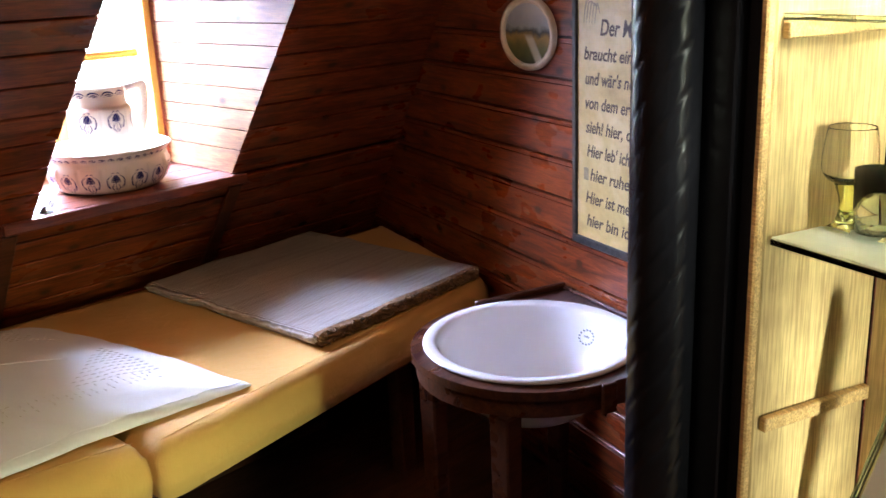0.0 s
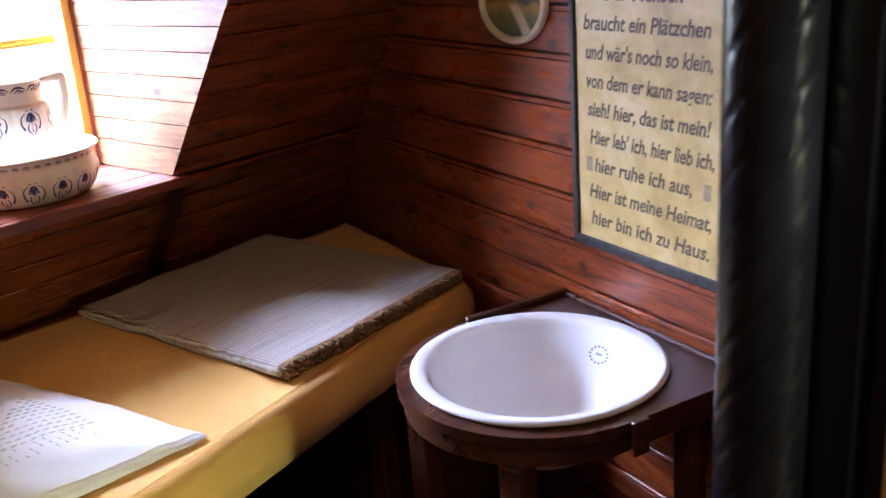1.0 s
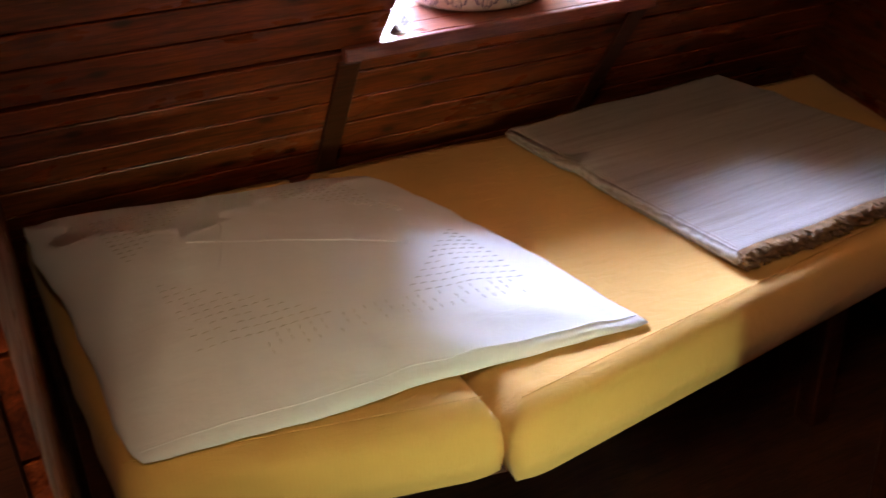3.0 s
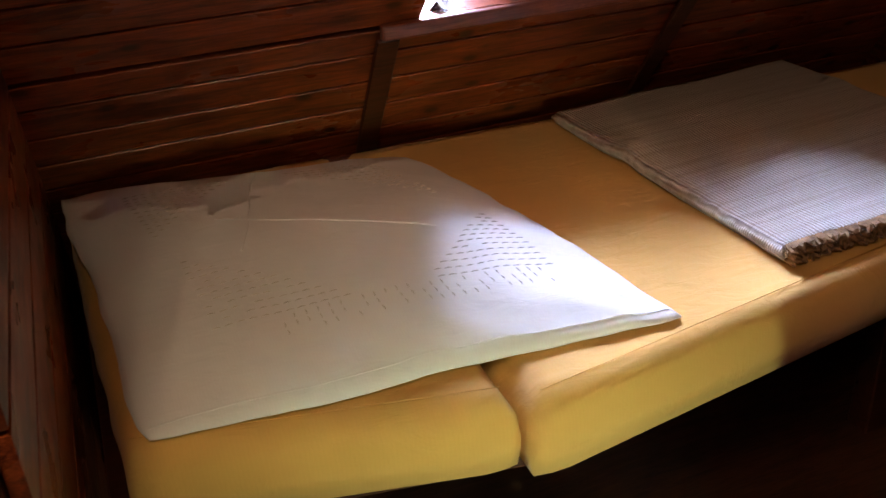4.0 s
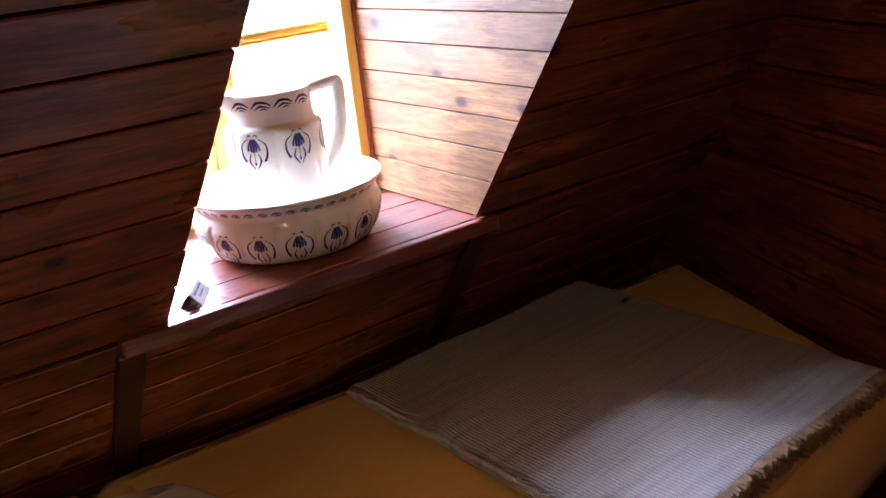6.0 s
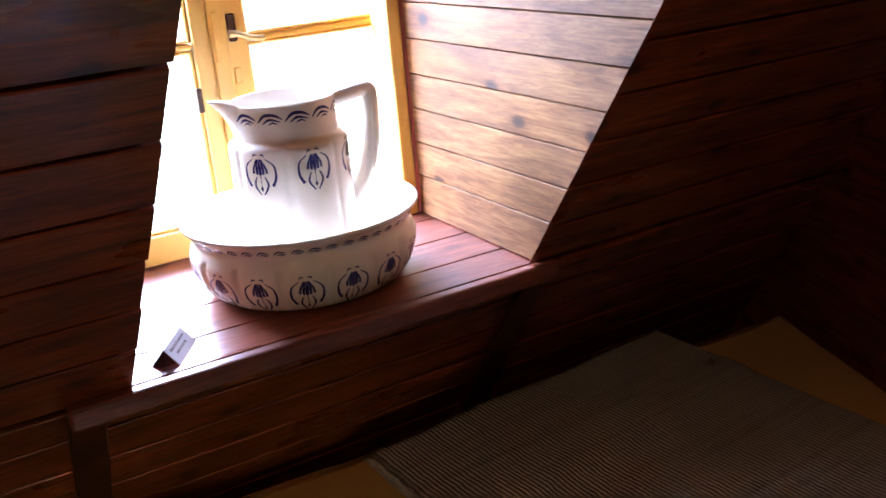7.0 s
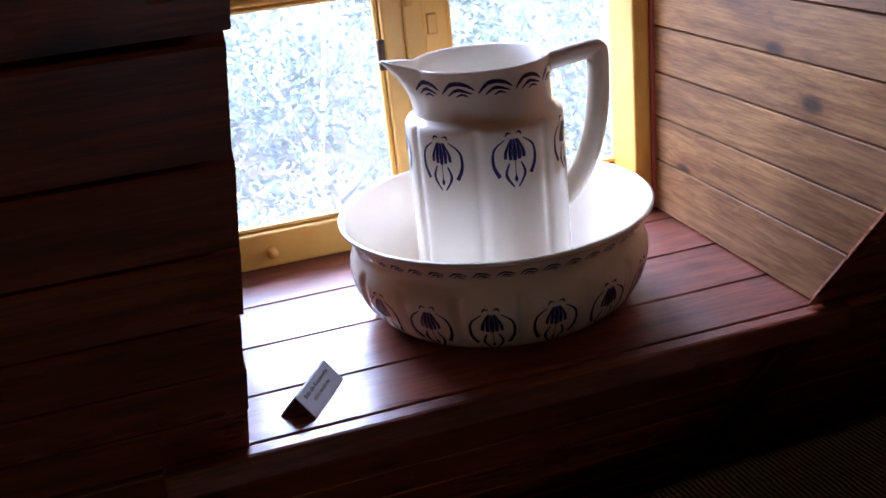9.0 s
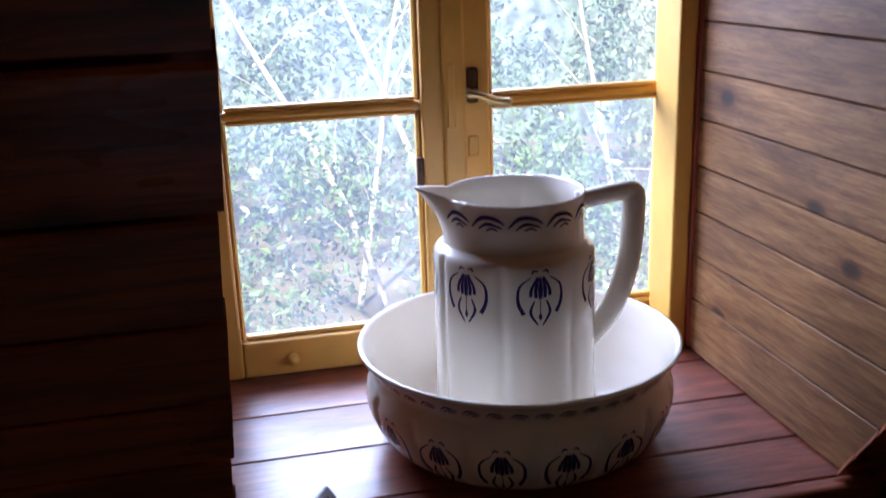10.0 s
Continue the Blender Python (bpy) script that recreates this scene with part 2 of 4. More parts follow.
def slab(bm, outline, z0, z1, bevel=0.0, seg=2):
    """An upright prism over a plan outline, with its rims rounded."""
    lo = [bm.verts.new((x, y, z0)) for x, y in outline]
    hi = [bm.verts.new((x, y, z1)) for x, y in outline]
    n = len(outline)
    bm.faces.new(lo[::-1])
    bm.faces.new(hi)
    for i in range(n):
        bm.faces.new((lo[i], lo[(i + 1) % n], hi[(i + 1) % n], hi[i]))
    if bevel:
        bm.edges.ensure_lookup_table()
        es = [e for v in lo + hi for e in v.link_edges]
        bmesh.ops.bevel(bm, geom=list(set(es)), offset=bevel, segments=seg, affect="EDGES", profile=0.5)
    return bm


def lathe(bm, profile, n=64, shape=None, sweep=None):
    """Turn a profile of (radius, height) round z; shape(angle, r, z) may press flutes into it."""
    rings = []
    for r, z in profile:
        ring = []
        for i in range(n):
            a = 2 * math.pi * i / n
            rr, dx, zz = (shape(a, r, z) if shape else (r, 0, z))
            ring.append(bm.verts.new((rr * math.cos(a) + dx, rr * math.sin(a), zz)))
        rings.append(ring)
    for p, q in zip(rings, rings[1:]):
        for i in range(n):
            bm.faces.new((p[i], p[(i + 1) % n], q[(i + 1) % n], q[i]))
    if profile[0][0] > 1e-4:
        bm.faces.new(rings[0][::-1])
    if profile[-1][0] > 1e-4 and not sweep:
        bm.faces.new(rings[-1])
    bmesh.ops.remove_doubles(bm, verts=bm.verts, dist=1e-5)
    return bm


def tube(bm, pts, radius, n=8, flat=1.0):
    """A round or flattened tube along points; radius is a number or a list."""
    pts = [Vector(p) for p in pts]
    rs = radius if isinstance(radius, (list, tuple)) else [radius] * len(pts)
    prev, rings = None, []
    for i, p in enumerate(pts):
        d = (pts[min(i + 1, len(pts) - 1)] - pts[max(i - 1, 0)]).normalized()
        if prev is None:
            prev = d.orthogonal().normalized()
        prev = (prev - d * prev.dot(d)).normalized()
        o = d.cross(prev)
        rings.append([bm.verts.new(p + rs[i] * (math.cos(a) * prev + flat * math.sin(a) * o)) for a in (2 * math.pi * k / n for k in range(n))])
    for a, b in zip(rings, rings[1:]):
        for k in range(n):
            bm.faces.new((a[k], a[(k + 1) % n], b[(k + 1) % n], b[k]))
    bm.faces.new(rings[0][::-1])
    bm.faces.new(rings[-1])
    return bm


def smooth_line(keys, n):
    """Points on a soft curve through keys."""
    out = []
    for i in range(n):
        u = i / (n - 1) * (len(keys) - 1)
        k = min(int(u), len(keys) - 2)
        f = u - k
        p = [Vector(keys[max(0, min(len(keys) - 1, k + j))]) for j in (-1, 0, 1, 2)]
        out.append(0.5 * (2 * p[1] + (p[2] - p[0]) * f + (2 * p[0] - 5 * p[1] + 4 * p[2] - p[3]) * f * f + (3 * p[1] - p[0] - 3 * p[2] + p[3]) * f ** 3))
    return out


# ---- plan ----
SILL_Z, BED_Z = 0.965, 0.60
SLOPE = 0.74                      # the roof side comes inwards by this much for each metre up
OPEN_L, OPEN_R = 0.005, 0.68      # the window opening in it
WIN_Y = 0.47
TOP_Z = 1.80                      # the dormer's own ceiling
CEIL_Z = 2.30
LEFT_X = -0.80
U1 = Vector((-0.339, -0.941, 0)).normalized()   # along the boarded side wall, towards the room
NN = Vector((U1.y, -U1.x, 0))                   # out of it, into the room
W0 = Vector((1.462, 0, 0))


def on_wall(s, z, d=0.0):
    """A pose on the side wall: x along it, y up, z out of it."""
    m = Matrix((U1, (0, 0, 1), NN)).transposed().to_4x4()
    m.translation = W0 + U1 * s + NN * d + Vector((0, 0, z))
    return m


def wall_plan(s, z, d=0.0):
    """As on_wall, but upright: x along the wall, y into it, z up."""
    m = Matrix((U1, -NN, (0, 0, 1))).transposed().to_4x4()
    m.translation = W0 + U1 * s + NN * d + Vector((0, 0, z))
    return m


def slope_y(z):
    return -SLOPE * (z - SILL_Z)


T = math.atan(SLOPE)


def on_slope(x, z, d=0.0):
    """A pose on the leaning wall: x along it, y up it, z out of it into the room."""
    m = Matrix(((1, 0, 0), (0, -math.sin(T), math.cos(T)), (0, -math.cos(T), -math.sin(T)))).transposed().to_4x4()
    m.translation = Vector((x, slope_y(z), z)) + d * Vector((0, -math.cos(T), -math.sin(T)))
    return m


def board_mesh(length, width, thick, chamfer=0.0018, skew=0.0, undercut=0.0, bead=False):
    """One matched board with its two long front edges eased and, if wanted, a bead cut along the upper one; local x along it."""
    bm = bmesh.new()
    g = 0.0034
    sec = [(-width / 2 + g, -thick), (width / 2 - g, -thick), (width / 2 - g, -chamfer), (width / 2 - g - chamfer, 0), (-width / 2 + g + chamfer, 0), (-width / 2 + g, -chamfer)]
    if bead:
        sec[4:4] = [(width / 2 - 0.0135, 0), (width / 2 - 0.0150, -0.0035), (width / 2 - 0.0165, -0.0035), (width / 2 - 0.0185, 0)]
    n = len(sec)
    a = [bm.verts.new((-undercut * z, y, z)) for y, z in sec]
    b = [bm.verts.new((length + skew * y, y, z)) for y, z in sec]
    bm.faces.new(a[::-1])
    bm.faces.new(b)
    for i in range(n):
        bm.faces.new((a[i], a[(i + 1) % n], b[(i + 1) % n], b[i]))
    bmesh.ops.recalc_face_normals(bm, faces=bm.faces)
    me = bpy.data.meshes.new("plank")
    bm.to_mesh(me)
    bm.free()
    return me


def plank(me, mat, parent, m):
    if not me.materials:
        me.materials.append(mat)
    ob = new("plank", me)
    ob.parent = parent
    ob.matrix_world = m
    return ob


# ---- setting ----
def structure(name, bm, mat, label, m=None):
    return tagged(part(name, bm, mat, None, label, m), label, "structure", "", "structure")


structure("floor", box(bmesh.new(), (-3.1, -4.5, -0.10), (2.3, 1.1, 0.0)), FLOOR_WOOD, "dark worn wooden floor boards in shade")
structure("ceiling", box(bmesh.new(), (-3.1, -4.5, CEIL_Z), (2.3, -0.4, CEIL_Z + 0.1)), PLASTER, "plain boarded ceiling over the small room")
structure("wall_south", box(bmesh.new(), (-3.1, -4.6, 0), (2.3, -4.5, CEIL_Z)), RED_WOOD, "dark red boarded wall behind the room")
structure("wall_west", box(bmesh.new(), (-3.2, -4.6, 0), (-3.1, -0.9, CEIL_Z)), RED_WOOD, "dark red boarded wall at the room's end")
structure("wall_partition", box(bmesh.new(), (-3.1, -1.08, 0), (LEFT_X - 0.10, -1.0, CEIL_Z)), RED_WOOD, "dark red boarded partition beside the bed niche")
wall_left = structure("wall_left", box(bmesh.new(), (LEFT_X - 0.10, -1.08, 0), (LEFT_X - 0.02, 0.75, CEIL_Z)), TRIM_WOOD, "dark red boarded end wall of the bed niche")
wall_right = structure("wall_right", box(bmesh.new(), (-0.75, 0, -0.10), (4.9, CEIL_Z, -0.022)), TRIM_WOOD, "red-brown horizontal tongue and groove boarded wall", on_wall(0, 0))

# leaning roof side, with the dormer opening left free
bm = bmesh.new()
LX, RX = LEFT_X - 0.05, 2.0
for x0, x1, z0, z1 in ((LX, OPEN_L - 0.06, 0.0, CEIL_Z + 0.1), (OPEN_R + 0.036, RX, 0.0, CEIL_Z + 0.1), (OPEN_L - 0.06, OPEN_R + 0.036, 0.0, SILL_Z - 0.11), (OPEN_L - 0.06, OPEN_R + 0.036, TOP_Z, CEIL_Z + 0.1)):
    q = []
    for d in (-0.022, -0.10):
        for x, z in ((x0, z0), (x1, z0), (x1, z1), (x0, z1)):
            p = on_slope(x, z, d).translation
            q.append(bm.verts.new(p))
    for f in ((0, 1, 2, 3), (7, 6, 5, 4), (0, 4, 5, 1), (1, 5, 6, 2), (2, 6, 7, 3), (3, 7, 4, 0)):
        bm.faces.new([q[i] for i in f])
wall_north = structure("wall_north", bm, TRIM_WOOD, "dark red boarded wall leaning inwards under the roof")

# dormer cheeks, ceiling and outer skin
def cheek(name, x0, x1, mat):
    bm = bmesh.new()
    ring = [(slope_y(SILL_Z - 0.25) + 0.1, SILL_Z - 0.25), (WIN_Y + 0.10, SILL_Z - 0.25), (WIN_Y + 0.10, TOP_Z + 0.05), (slope_y(TOP_Z) + 0.06, TOP_Z + 0.05), (0.05, SILL_Z - 0.02)]
    a = [bm.verts.new((x0, y, z)) for y, z in ring]
    b = [bm.verts.new((x1, y, z)) for y, z in ring]
    bm.faces.new(a)
    bm.faces.new(b[::-1])
    for i in range(5):
        bm.faces.new((a[i], a[(i + 1) % 5], b[(i + 1) % 5], b[i]))
    return structure(name, bm, mat, "honey-brown boarded side of the window recess")


cheek_right = cheek("wall_recess_right", OPEN_R + 0.055, OPEN_R + 0.12, REVEAL_WOOD)
cheek_left = cheek("wall_recess_left", OPEN_L - 0.14, OPEN_L - 0.06, REVEAL_WOOD)
structure("ceiling_recess", box(bmesh.new(), (OPEN_L - 0.14, -0.58, TOP_Z), (OPEN_R + 0.12, WIN_Y + 0.10, TOP_Z + 0.05)), REVEAL_WOOD, "boarded top of the window recess")
structure("wall_outer", box(bmesh.new(), (-1.2, 0.60, -0.3), (2.4, 0.66, SILL_Z - 0.06)), TRIM_WOOD, "outer boarding under the window")

# window sill of four boards with a moulded front board
sill = thing("window_sill", "dark red stained wooden window sill of wide boards", "window sill", (0, 0, SILL_Z), kind="structure")
ys = (0.004, 0.102, 0.224, 0.346, 0.52)
for y0, y1 in zip(ys, ys[1:]):
    bm = box(bmesh.new(), (OPEN_L - 0.058, y0 + 0.001, -0.03), (OPEN_R + 0.034, y1 - 0.001, 0), 0.0018)
    part("sill_board", bm, SILL_WOOD, sill)
bm = box(bmesh.new(), (OPEN_L - 0.085, -0.022, -0.032), (OPEN_R + 0.05, 0.003, 0.001), 0.005, 2)
part("front_board", bm, SILL_WOOD, sill, "rounded dark red front edge of the sill")

# ---- window ----
window = thing("window_1", "ochre painted two-casement wooden window with dusty panes", "window", (0, WIN_Y, SILL_Z), kind="structure")
X = dict(l0=-0.052, l1=0.028, c0=0.308, c1=0.348, c2=0.408, r0=0.680, r1=0.714)
Z0, Z1, Z2, Z3, ZT = 0.0, 0.057, 0.384, 0.386, 0.78


def rail(name, x0, x1, y0, y1, z0, z1, mat=None, label="", bevel=0.004):
    return part(name, box(bmesh.new(), (x0, y0, z0), (x1, y1, z1), bevel, 2), mat or FRAME_PAINT, window, label)


for name, a, b in (("casement", X["l0"], X["c1"] + 0.006), ("casement", X["c1"] + 0.009, X["r1"])):
    gl, gr = (X["l1"], X["c0"]) if a < 0 else (X["c2"], X["r0"])
    rail("stile", a, gl, 0.0, 0.045, Z0 + 0.002, ZT)
    rail("stile", gr, b, 0.0, 0.045, Z0 + 0.002, ZT)
    rail("bottom_rail", gl, gr, 0.001, 0.044, Z0 + 0.002, Z1)
    rail("top_rail", gl, gr, 0.001, 0.044, ZT - 0.06, ZT)
    rail("glazing_bar", gl, gr, 0.006, 0.040, Z2 - 0.004, Z3 + 0.006, None, "", 0.007)
    for z0, z1 in ((Z1, Z2 - 0.004), (Z3 + 0.006, ZT - 0.06)):
        bm = box(bmesh.new(), (gl + 0.001, 0.028, z0 + 0.001), (gr - 0.001, 0.032, z1 - 0.001))
        pane = part("pane", bm, PANE, window, "dusty streaked window glass")
        pane.visible_shadow = False
        bm = bmesh.new()
        for x0, x1, q0, q1 in ((gl, gl + 0.007, z0, z1), (gr - 0.007, gr, z0, z1), (gl + 0.007, gr - 0.007, z0, z0 + 0.007), (gl + 0.007, gr - 0.007, z1 - 0.007, z1)):
            box(bm, (x0, 0.010, q0), (x1, 0.026, q1), 0.003)
        part("glazing_bead", bm, FRAME_PAINT, pane)
rail("cover_strip", X["c1"] - 0.010, X["c1"] + 0.022, -0.010, 0.0, 0.004, ZT, None, "", 0.004)
rail("head", -0.055, 0.73, 0.0, 0.06, ZT + 0.003, TOP_Z - SILL_Z - 0.001)
rail("jamb", 0.662, 0.690, -0.076, -0.001, 0.001, ZT)
rail("red_bead", 0.6905, 0.706, -0.080, -0.001, 0.001, ZT, RED_PAINT, "dark red painted bead beside the frame")
# espagnolette handle with its plates, and a hinge
bm = bmesh.new()
box(bm, (X["c1"] + 0.026, -0.003, Z2 + 0.002), (X["c1"] + 0.042, 0.001, Z2 + 0.052), 0.004, 2)
plate = part("lock_plate", bm, IRON, window, "rusty iron lock plate")
bm = tube(bmesh.new(), [(0.386, 0.0, Z2 + 0.016), (0.386, -0.030, Z2 + 0.016)], 0.006, 10)
tube(bm, smooth_line([(0.366, -0.030, Z2 + 0.020), (0.386, -0.033, Z2 + 0.016), (0.408, -0.030, Z2 + 0.007), (0.432, -0.030, Z2 + 0.004)], 12), [0.0075, 0.007, 0.006, 0.005, 0.005, 0.0055, 0.006, 0.006, 0.0055, 0.005, 0.0055, 0.004], 10)
part("handle", bm, BRASS, plate, "worn metal window handle", smooth=True)
bm = box(bmesh.new(), (X["c1"] + 0.026, -0.003, Z2 - 0.075), (X["c1"] + 0.042, 0.001, Z2 - 0.045), 0.002)
part("key_plate", bm, FRAME_PAINT, window)
bm = box(bmesh.new(), (X["c1"] - 0.006, -0.015, Z2 - 0.03), (X["c1"] + 0.006, -0.0105, Z2 + 0.06), 0.002)
part("catch", bm, FRAME_PAINT, window)
bm = box(bmesh.new(), (0.298, -0.004, 0.268), (0.308, 0.006, 0.312), 0.001)
part("hinge", bm, IRON, window)
bm = tube(bmesh.new(), [(0.100, 0.003, 0.028), (0.100, -0.012, 0.028)], [0.007, 0.009], 12)
part("knob", bm, FRAME_PAINT, window, smooth=True)

# ---- bed ----
bed = thing("bench_bed", "dark wooden built-in bed box below the leaning wall", "bed", (0, 0, 0))
part("inner_panel", slab(bmesh.new(), [(-0.77, -0.12), (0.9, -0.12), (0.9, -0.09), (-0.77, -0.09)], 0.0, 0.40), TRIM_WOOD, bed)
part("deck", slab(bmesh.new(), [(-0.775, -0.66), (-0.1, -0.78), (1.10, -0.62), (1.36, -0.05), (1.40, 0.12), (1.2, 0.22), (-0.775, 0.22)], 0.42, 0.456, 0.004), TRIM_WOOD, bed)
for x, y in ((-0.70, -0.57), (0.86, -0.56), (0.0, 0.15)):
    part("leg", box(bmesh.new(), (x - 0.03, y - 0.03, 0), (x + 0.03, y + 0.03, 0.419), 0.004), TRIM_WOOD, bed)


def mattress(name, label, corners, seam_side):
    """A quilted grid over four plan corners (front-left, front-right, back-right, back-left)."""
    a, b, c, d = [Vector((*p, 0)) for p in corners]
    nx, ny, edge = 44, 40, 0.030
    bm = bmesh.new()
    top, bot = [], []
    for j in range(ny + 1):
        v = j / ny
        rt, rb = [], []
        for i in range(nx + 1):
            u = i / nx
            p = (a * (1 - u) + b * u) * (1 - v) + (d * (1 - u) + c * u) * v
            w = (b - a).length
            h = (d - a).length
            # the foam gives way at the front corners
            p = p + Vector((0, 0.014 * (max(0, 1 - u * w / 0.07) ** 2 + max(0, 1 - (1 - u) * w / 0.07) ** 2) * max(0, 1 - v * h / 0.12), 0))
            e = min(u * w, (1 - u) * w, v * h, (1 - v) * h)
            drop = edge - math.sqrt(max(0, edge ** 2 - max(0, edge - e) ** 2)) if e < edge else 0
            wob = 0.0045 * noise.noise((p.x * 5, p.y * 5, 3)) + 0.0022 * noise.noise((p.x * 24, p.y * 17, 9))
            crown = 0.005 * math.sin(math.pi * u) * math.sin(math.pi * v)
            rt.append(bm.verts.new((p.x, p.y, BED_Z - drop + wob + crown - 0.002)))
            rb.append(bm.verts.new((p.x, p.y, 0.457 + drop * 0.4)))
        top.append(rt)
        bot.append(rb)
    for grid, flip in ((top, False), (bot, True)):
        for j in range(ny):
            for i in range(nx):
                q = (grid[j][i], grid[j][i + 1], grid[j + 1][i + 1], grid[j + 1][i])
                bm.faces.new(q[::-1] if flip else q)
    loop = [(0, i) for i in range(nx)] + [(j, nx) for j in range(ny)] + [(ny, i) for i in range(nx, 0, -1)] + [(j, 0) for j in range(ny, 0, -1)]
    mids = {}
    mid_c = (a + b + c + d) / 4
    for k, (j, i) in enumerate(loop):
        p = (top[j][i].co + bot[j][i].co) / 2
        out = Vector((p.x - mid_c.x, p.y - mid_c.y, 0)).normalized()
        mids[(j, i)] = bm.verts.new(p + out * (0.008 + 0.006 * noise.noise((p.x * 11, p.y * 11, 1))))
    n = len(loop)
    for k in range(n):
        p, q = loop[k], loop[(k + 1) % n]
        bm.faces.new((mids[p], mids[q], top[q[0]][q[1]], top[p[0]][p[1]]))
        bm.faces.new((bot[p[0]][p[1]], bot[q[0]][q[1]], mids[q], mids[p]))
    th = thing(name, label, "mattress", (0, 0, 0), "mattress cushions")
    cover = part("cover", bm, MATTRESS, th, smooth=True)
    bm = bmesh.new()
    pts = [(a * (1 - i / nx) + b * i / nx) + Vector((0, 0.045, BED_Z + 0.001)) for i in range(1, nx)]
    tube(bm, pts, 0.0011, 5)
    part("seam", bm, MATTRESS, cover)
    return th


mattress("mattress_cushion", "ochre yellow foam mattress cushion under the white pillow", [(-0.735, -0.695), (-0.168, -0.826), (-0.15, 0.264), (-0.775, 0.264)], 1)
mattress("mattress_cushion", "ochre yellow foam mattress cushion tapering towards the corner", [(-0.158, -0.862), (1.205, -0.662), (1.495, 0.135), (-0.14, 0.262)], 1)


def pillow():
    th = thing("pillow", "flat white linen pillow with openwork embroidery", "pillow", (0, 0, 0))
    c = [Vector((-0.710, -0.700, 0.612)), Vector((0.185, -0.748, 0.606)), Vector((-0.008, 0.085, 0.632)), Vector((-0.785, 0.185, 0.655))]
    nx, ny = 72, 60
    bm = bmesh.new()

    def surf(u, v):
        p = (c[0] * (1 - u) + c[1] * u) * (1 - v) + (c[3] * (1 - u) + c[2] * u) * v
        # the hems bow inwards between the pulled corners, and run unevenly
        bow = 0.034
        p.y += bow * math.sin(math.pi * u) * (1 - v) * 0.35 - bow * math.sin(math.pi * u) * v * 0.7
        p.x += bow * math.sin(math.pi * v) * (1 - u) * 0.4 + bow * math.sin(math.pi * v) * u * 0.35
        p.x += 0.012 * noise.noise((v * 4.5, u * 1.5, 11)) + 0.005 * noise.noise((v * 13, u * 2, 12))
        p.y += 0.012 * noise.noise((u * 4.5, v * 1.5, 13)) + 0.005 * noise.noise((u * 13, v * 2, 14))
        # soft corners
        cu_, cv_ = abs(2 * u - 1) ** 6, abs(2 * v - 1) ** 6
        mid = (c[0] + c[1] + c[2] + c[3]) / 4
        k_ = 0.030 * cu_ * cv_ * (0.25 if u > 0.5 and v < 0.5 else 1.0)
        p += (mid - p) * k_ * Vector((1, 1, 0)).length
        puff = (max(0, 1 - (2 * u - 1) ** 2) ** 0.58) * (max(0, 1 - (2 * v - 1) ** 2) ** 0.58)
        fold = 0.012 * math.sin(40 * u + 9 * noise.noise((u * 3, v * 3, 2))) * max(0, 1 - v * 3.4) * max(0, u - 0.2) + 0.004 * math.sin(30 * v + 12 * u) * max(0, u - 0.78) * 4 + 0.003 * noise.noise((u * 5 - v * 4, v * 3 + u * 3, 6)) + 0.007 * math.sin(26 * v + 5 * noise.noise((u * 4, v * 2, 3))) * max(0, 0.22 - u) * 3
        dent = 0.002 * noise.noise((u * 4, v * 4, 5)) + 0.0012 * noise.noise((u * 15, v * 13, 8))
        return p, puff, fold, dent

    top, bot = [], []
    for j in range(ny + 1):
        rt, rb = [], []
        for i in range(nx + 1):
            p, puff, fold, dent = surf(i / nx, j / ny)
            z = p.z + 0.070 * puff + (fold + dent) * min(1, puff * 1.6)
            # pressed against the leaning boards at its back
            y = min(p.y, slope_y(z) - 0.012)
            rt.append(bm.verts.new((p.x, y, z)))
            rb.append(bm.verts.new((p.x, y, p.z - 0.004 * puff - 0.003)))
        top.append(rt)
        bot.append(rb)
    for g in (top, bot):
        for j in range(ny):
            for i in range(nx):
                bm.faces.new((g[j][i], g[j][i + 1], g[j + 1][i + 1], g[j + 1][i]))
    loop = [(0, i) for i in range(nx)] + [(j, nx) for j in range(ny)] + [(ny, i) for i in range(nx, 0, -1)] + [(j, 0) for j in range(ny, 0, -1)]
    for k in range(len(loop)):
        p, q = loop[k], loop[(k + 1) % len(loop)]
        bm.faces.new((bot[p[0]][p[1]], bot[q[0]][q[1]], top[q[0]][q[1]], top[p[0]][p[1]]))
    cover = part("cover", bm, LINEN, th, smooth=True)

    def lift(u, v, up=0.0016):
        p, puff, fold, dent = surf(u, v)
        z = p.z + 0.070 * puff + (fold + dent) * min(1, puff * 1.6) + up
        return Vector((p.x, min(p.y, slope_y(z) - 0.012), z))

    # drawn-thread openwork in the four corners: short raised stitches with gaps
    rng = random.Random(4)
    for cu, cv, su, sv in ((0.86, 0.22, -1, 1), (0.18, 0.22, 1, 1), (0.82, 0.86, -1, -1), (0.16, 0.86, 1, -1)):
        bm = bmesh.new()
        for a in range(12):
            for b in range(12 - a):
                u, v = cu + su * a * 0.023, cv + sv * b * 0.023
                if 0.04 < u < 0.96 and 0.06 < v < 0.96 and rng.random() < 0.93:
                    tube(bm, [lift(u - 0.008, v), lift(u, v + 0.002), lift(u + 0.008, v + 0.001)], [0.0005, 0.0011, 0.0005], 5)
        part("embroidery", bm, STITCH, cover, "beige openwork stitches")["kind"] = "stuff"
    bm = bmesh.new()
